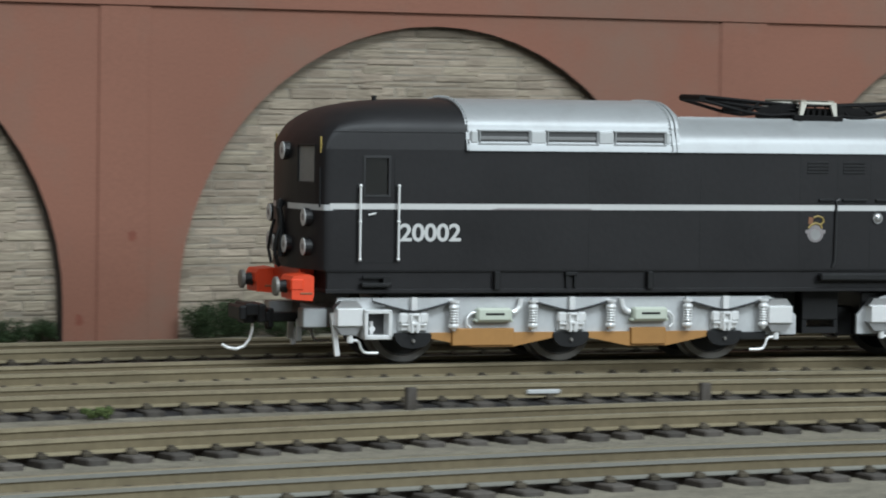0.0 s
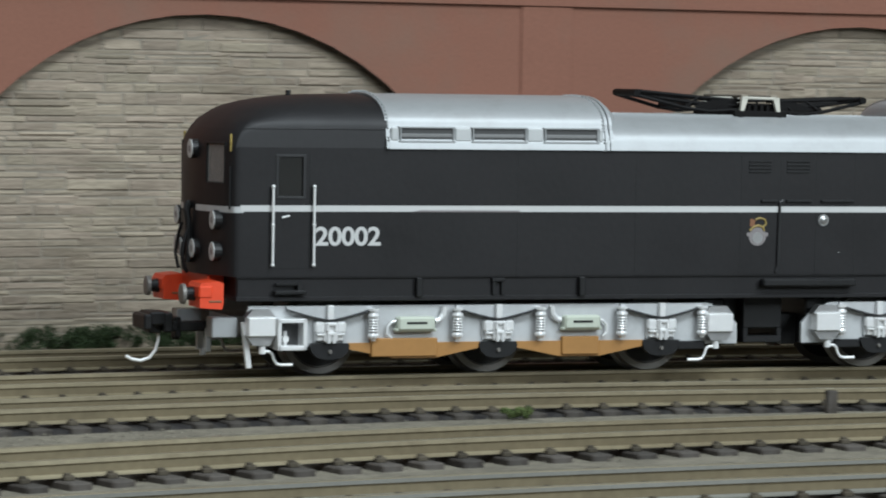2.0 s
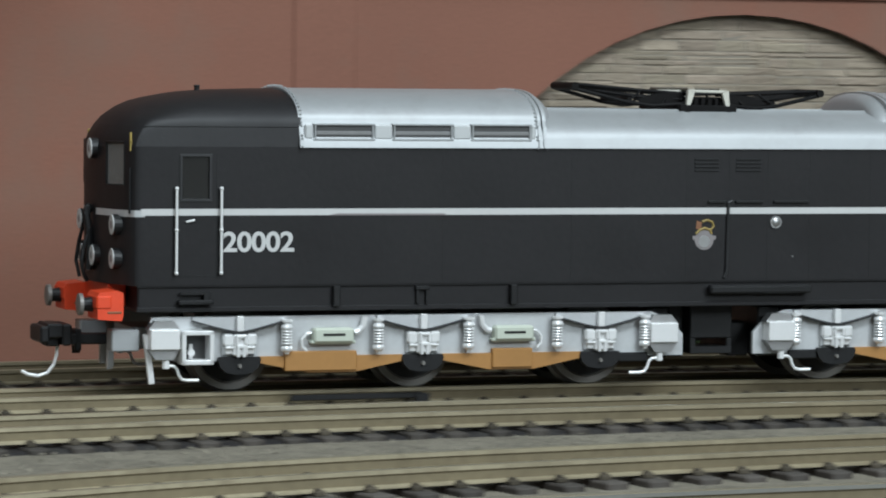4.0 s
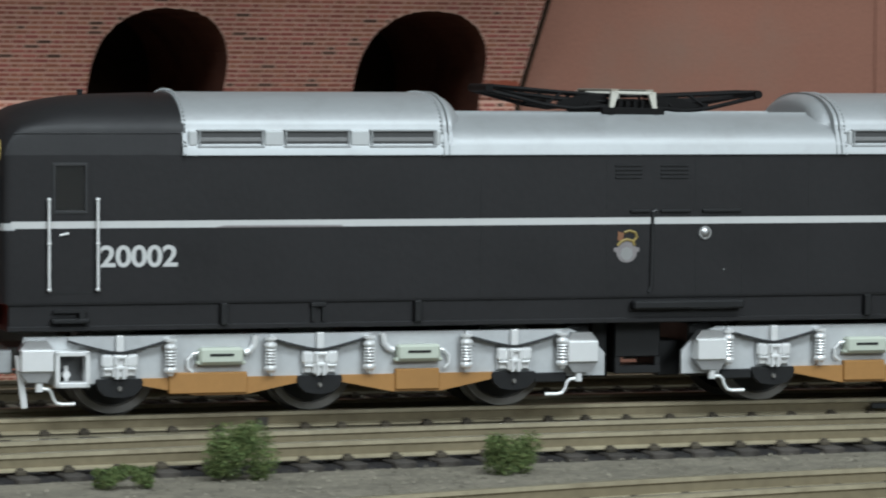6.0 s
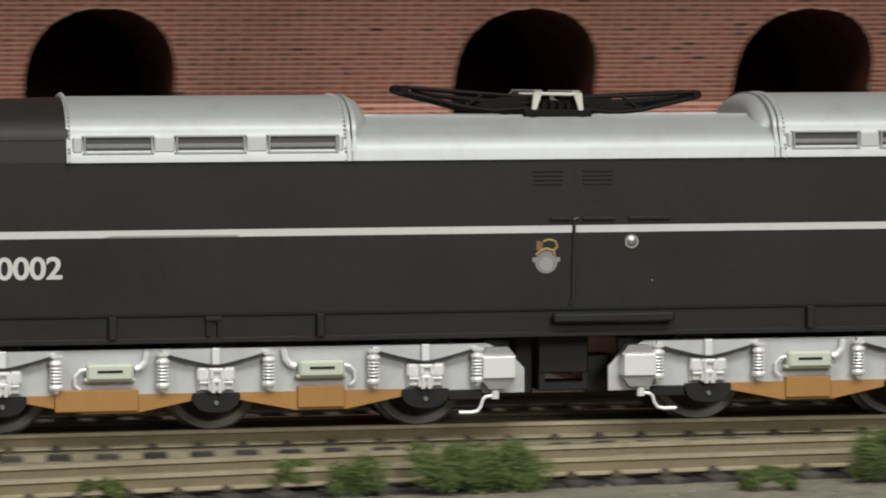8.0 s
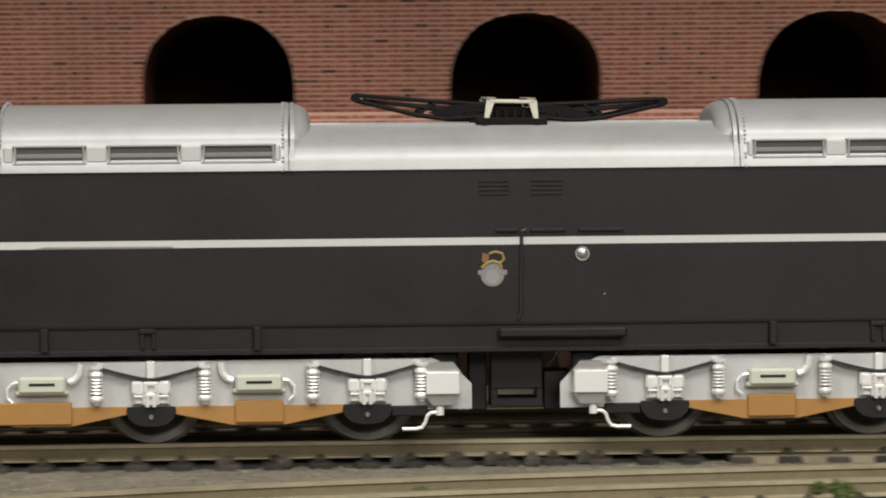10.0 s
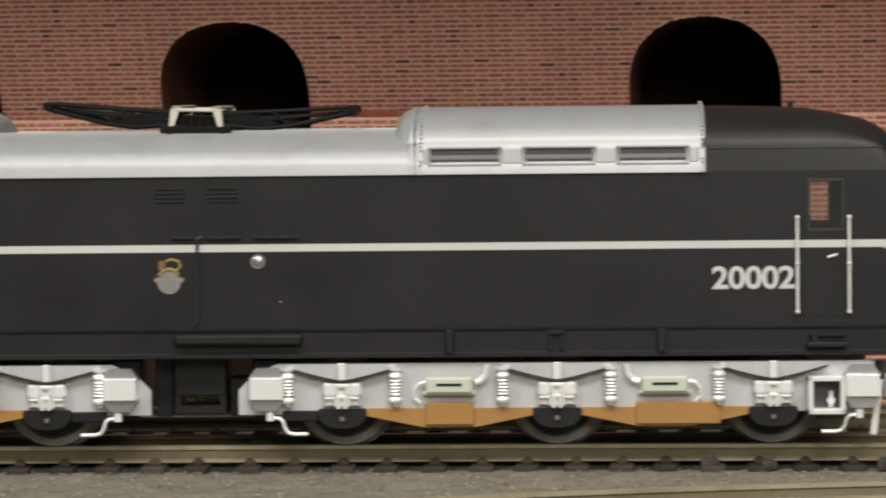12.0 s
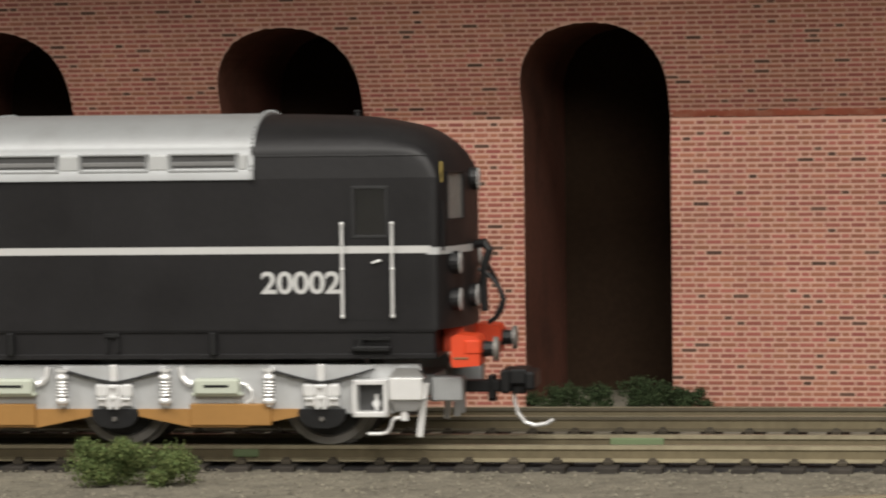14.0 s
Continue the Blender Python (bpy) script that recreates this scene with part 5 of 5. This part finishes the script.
for px, py, pr in ((490.2, 386.3, -31), (537.6, 356.0, -33)):
    block("track_peg", "short dark peg beside the sleeper ends", "peg", M_SLEEPER, px, py, pr, [(-0.95, 0.95, -0.8, 0.8, -4.2, 0.3)])
block("white_strip", "small bright white metal strip against the rail", "strip", M_BOGIE, 517.4, 377.4, -32, [(-3.2, 3.2, -0.3, 0.3, -1.9, -1.1)])
block("check_bar", "dark plastic bar against the rail web", "rail fitting", M_BLACK2, 349, 488.9, -14.5, [(-12, 12, -0.3, 0.35, -1.7, -0.7), (10.4, 13.0, -0.7, 0.35, -3.4, -0.9)])
block("rail_joint", "small dark rail joiner", "rail fitting", M_SLEEPER, 236.2, main_line_y(236.2) - 9.2, -9, [(-0.9, 0.9, -0.3, 0.4, -2.6, -0.9)])
for i, x in enumerate((18, 27, 44, 52, 58, 64, 72)):
    block("point_clamp", "small dark clamp on the sleepers by the point", "clamp", M_SLEEPER, x, main_line_y(x) - 11.5 - (i % 3), -3 + 6 * (i % 2),
          [(-1.1, 1.1, -0.7, 0.7, -3.6, -2.0 - 0.3 * (i % 2)), (-0.5 - 0.2 * (i % 3), 0.6, -0.5, 0.4, -2.6, -1.5)])
block("paint_spill", "green paint stain on the sleepers", "paint stain", M_GREENPAINT, -48, main_line_y(-48) + 6.0, 0, [(-4.2, 4.2, -0.3, 0.5, -1.6, -0.35)])
block("paint_spill", "small green paint stain on the rail side", "paint stain", M_GREENPAINT, -107, main_line_y(-107) - 8.8, 0, [(-2.0, 2.0, -0.25, 0.3, -1.9, -0.7)])

ground()
room()

# ---------------------------------------------------------------- brick courses, last


def lay_bricks():
    rng = random.Random(3)
    COURSE, LONG, SHORT, JOINT, PROUD = 0.97, 3.05, 1.64, 0.32, 0.05

    def trim(u, u1, z, z1):
        """The brick cut back to the edge of an arch, or None."""
        for c, a, sp, rise in ARCHES:
            zz = z
            if zz < sp:
                hw = a
            elif zz < sp + rise:
                hw = a * (1 - ((zz - sp) / rise) ** 2.3) ** (1 / 2.3)
            else:
                continue
            lo, hi = c - hw, c + hw
            if u1 <= lo or u >= hi:
                continue
            if u < lo:
                u1 = lo
            elif u1 > hi:
                u = hi
            else:
                return None
        return (u, u1) if u1 - u > 0.25 else None

    verts, faces, keep, slots = [], [], [], []
    k = 0
    z = -5.0
    row = 0
    while z < 78:
        u = -540 - (row % 2) * (LONG + SHORT) / 2 - rng.uniform(0, 0.25)
        i = 0
        if z > 48.2 and COURSE > 0.9:
            z, COURSE, JOINT = FOLD_Z, 0.865, 0.28  # the upper brick sheet has thinner courses
        end = EDGE_U - 0.1 + END_RAKE * max(0.0, z - FOLD_Z)
        while u < end - 0.6:
            ln = SHORT if i % 2 else LONG
            u1 = min(u + (ln - JOINT * 0.85) * rng.uniform(0.97, 1.02), end)
            z1 = z + COURSE - JOINT + rng.uniform(-0.03, 0.03)
            cut = trim(u, u1, z, z1)
            if cut:
                whole = cut == (u, u1)
                ua, u1 = cut
                if whole and -385.5 < u < -352 and 2 < z < 34 and len(keep) < 296:
                    keep.append((u, u1, z, z1, ln))
                else:
                    b = 0.04
                    f, o = 0.05, -PROUD - rng.uniform(0, 0.03)
                    for p in ((ua, f, z), (u1, f, z), (u1, f, z1), (ua, f, z1), (ua + b, o, z + b), (u1 - b, o, z + b), (u1 - b, o, z1 - b), (ua + b, o, z1 - b)):
                        verts.append((p[0] * MM, (p[1] - lean(p[2])) * MM, p[2] * MM))
                    faces += [(k + 4, k + 5, k + 6, k + 7), (k, k + 1, k + 5, k + 4), (k + 1, k + 2, k + 6, k + 5), (k + 2, k + 3, k + 7, k + 6), (k + 3, k, k + 4, k + 7)]
                    slots += [1 if rng.random() < 0.045 else 0] * 5
                    k += 8
            u += ln
            i += 1
        z += COURSE
        row += 1
    me = bpy.data.meshes.new("brick_courses")
    me.from_pydata(verts, [], faces)
    me.materials.append(M_BRICK)
    me.materials.append(M_BRICKDARK)
    me.polygons.foreach_set("material_index", slots)
    ob = new("brick_courses", me)
    ob.parent = viaduct
    ob["kind"] = "stuff"
    shapes = {}
    COURSE, JOINT = 0.97, 0.32
    for ln in (LONG, SHORT):
        bm = nb()
        box(bm, 0, ln - JOINT, -PROUD, 0.05, 0, COURSE - JOINT, 0.04)
        shapes[ln] = mesh_of("brick", bm, M_BRICKP)
        bm = nb()
        box(bm, 0, ln - JOINT, -PROUD, 0.05, 0, COURSE - JOINT, 0.04)
        shapes[-ln] = mesh_of("brick", bm, M_BRICKDARK)
    for u, u1, z, z1, ln in keep:
        ob = new("brick", shapes[-ln if rng.random() < 0.045 else ln])
        ob.parent = viaduct
        ob.location = (u * MM, rng.uniform(0, 0.03) * MM, z * MM)


lay_bricks()


# ---------------------------------------------------------------- what moves
def motions():
    ts = np.array([t for t, _ in TRAVEL])
    ss = np.array([s for _, s in TRAVEL])

    def travel(t):
        """A smooth curve through the stations."""
        m = np.gradient(ss, ts)
        i = int(min(len(ts) - 2, max(0, np.searchsorted(ts, t, side="right") - 1)))
        h = ts[i + 1] - ts[i]
        u = (t - ts[i]) / h
        return float((2 * u ** 3 - 3 * u ** 2 + 1) * ss[i] + (u ** 3 - 2 * u ** 2 + u) * h * m[i] + (3 * u ** 2 - 2 * u ** 3) * ss[i + 1] + (u ** 3 - u ** 2) * h * m[i + 1])

    rows = []
    for k in range(0, 57):
        t = k * 0.25
        x, y, a = main_line(travel(t))
        rows.append((t, at_mm(x, y, 0, math.degrees(a))))
    walk(loco, rows)
    for wheel, xa in WHEELS:
        spin = []
        for k in range(0, 141):
            t = k * 0.1
            turn = (travel(0) - travel(t)) / 7.0
            spin.append((t, pose(xa * MM, 0, 7.0 * MM, 0, -math.degrees(turn) % 360, 0)))
        walk(wheel, spin)


motions()
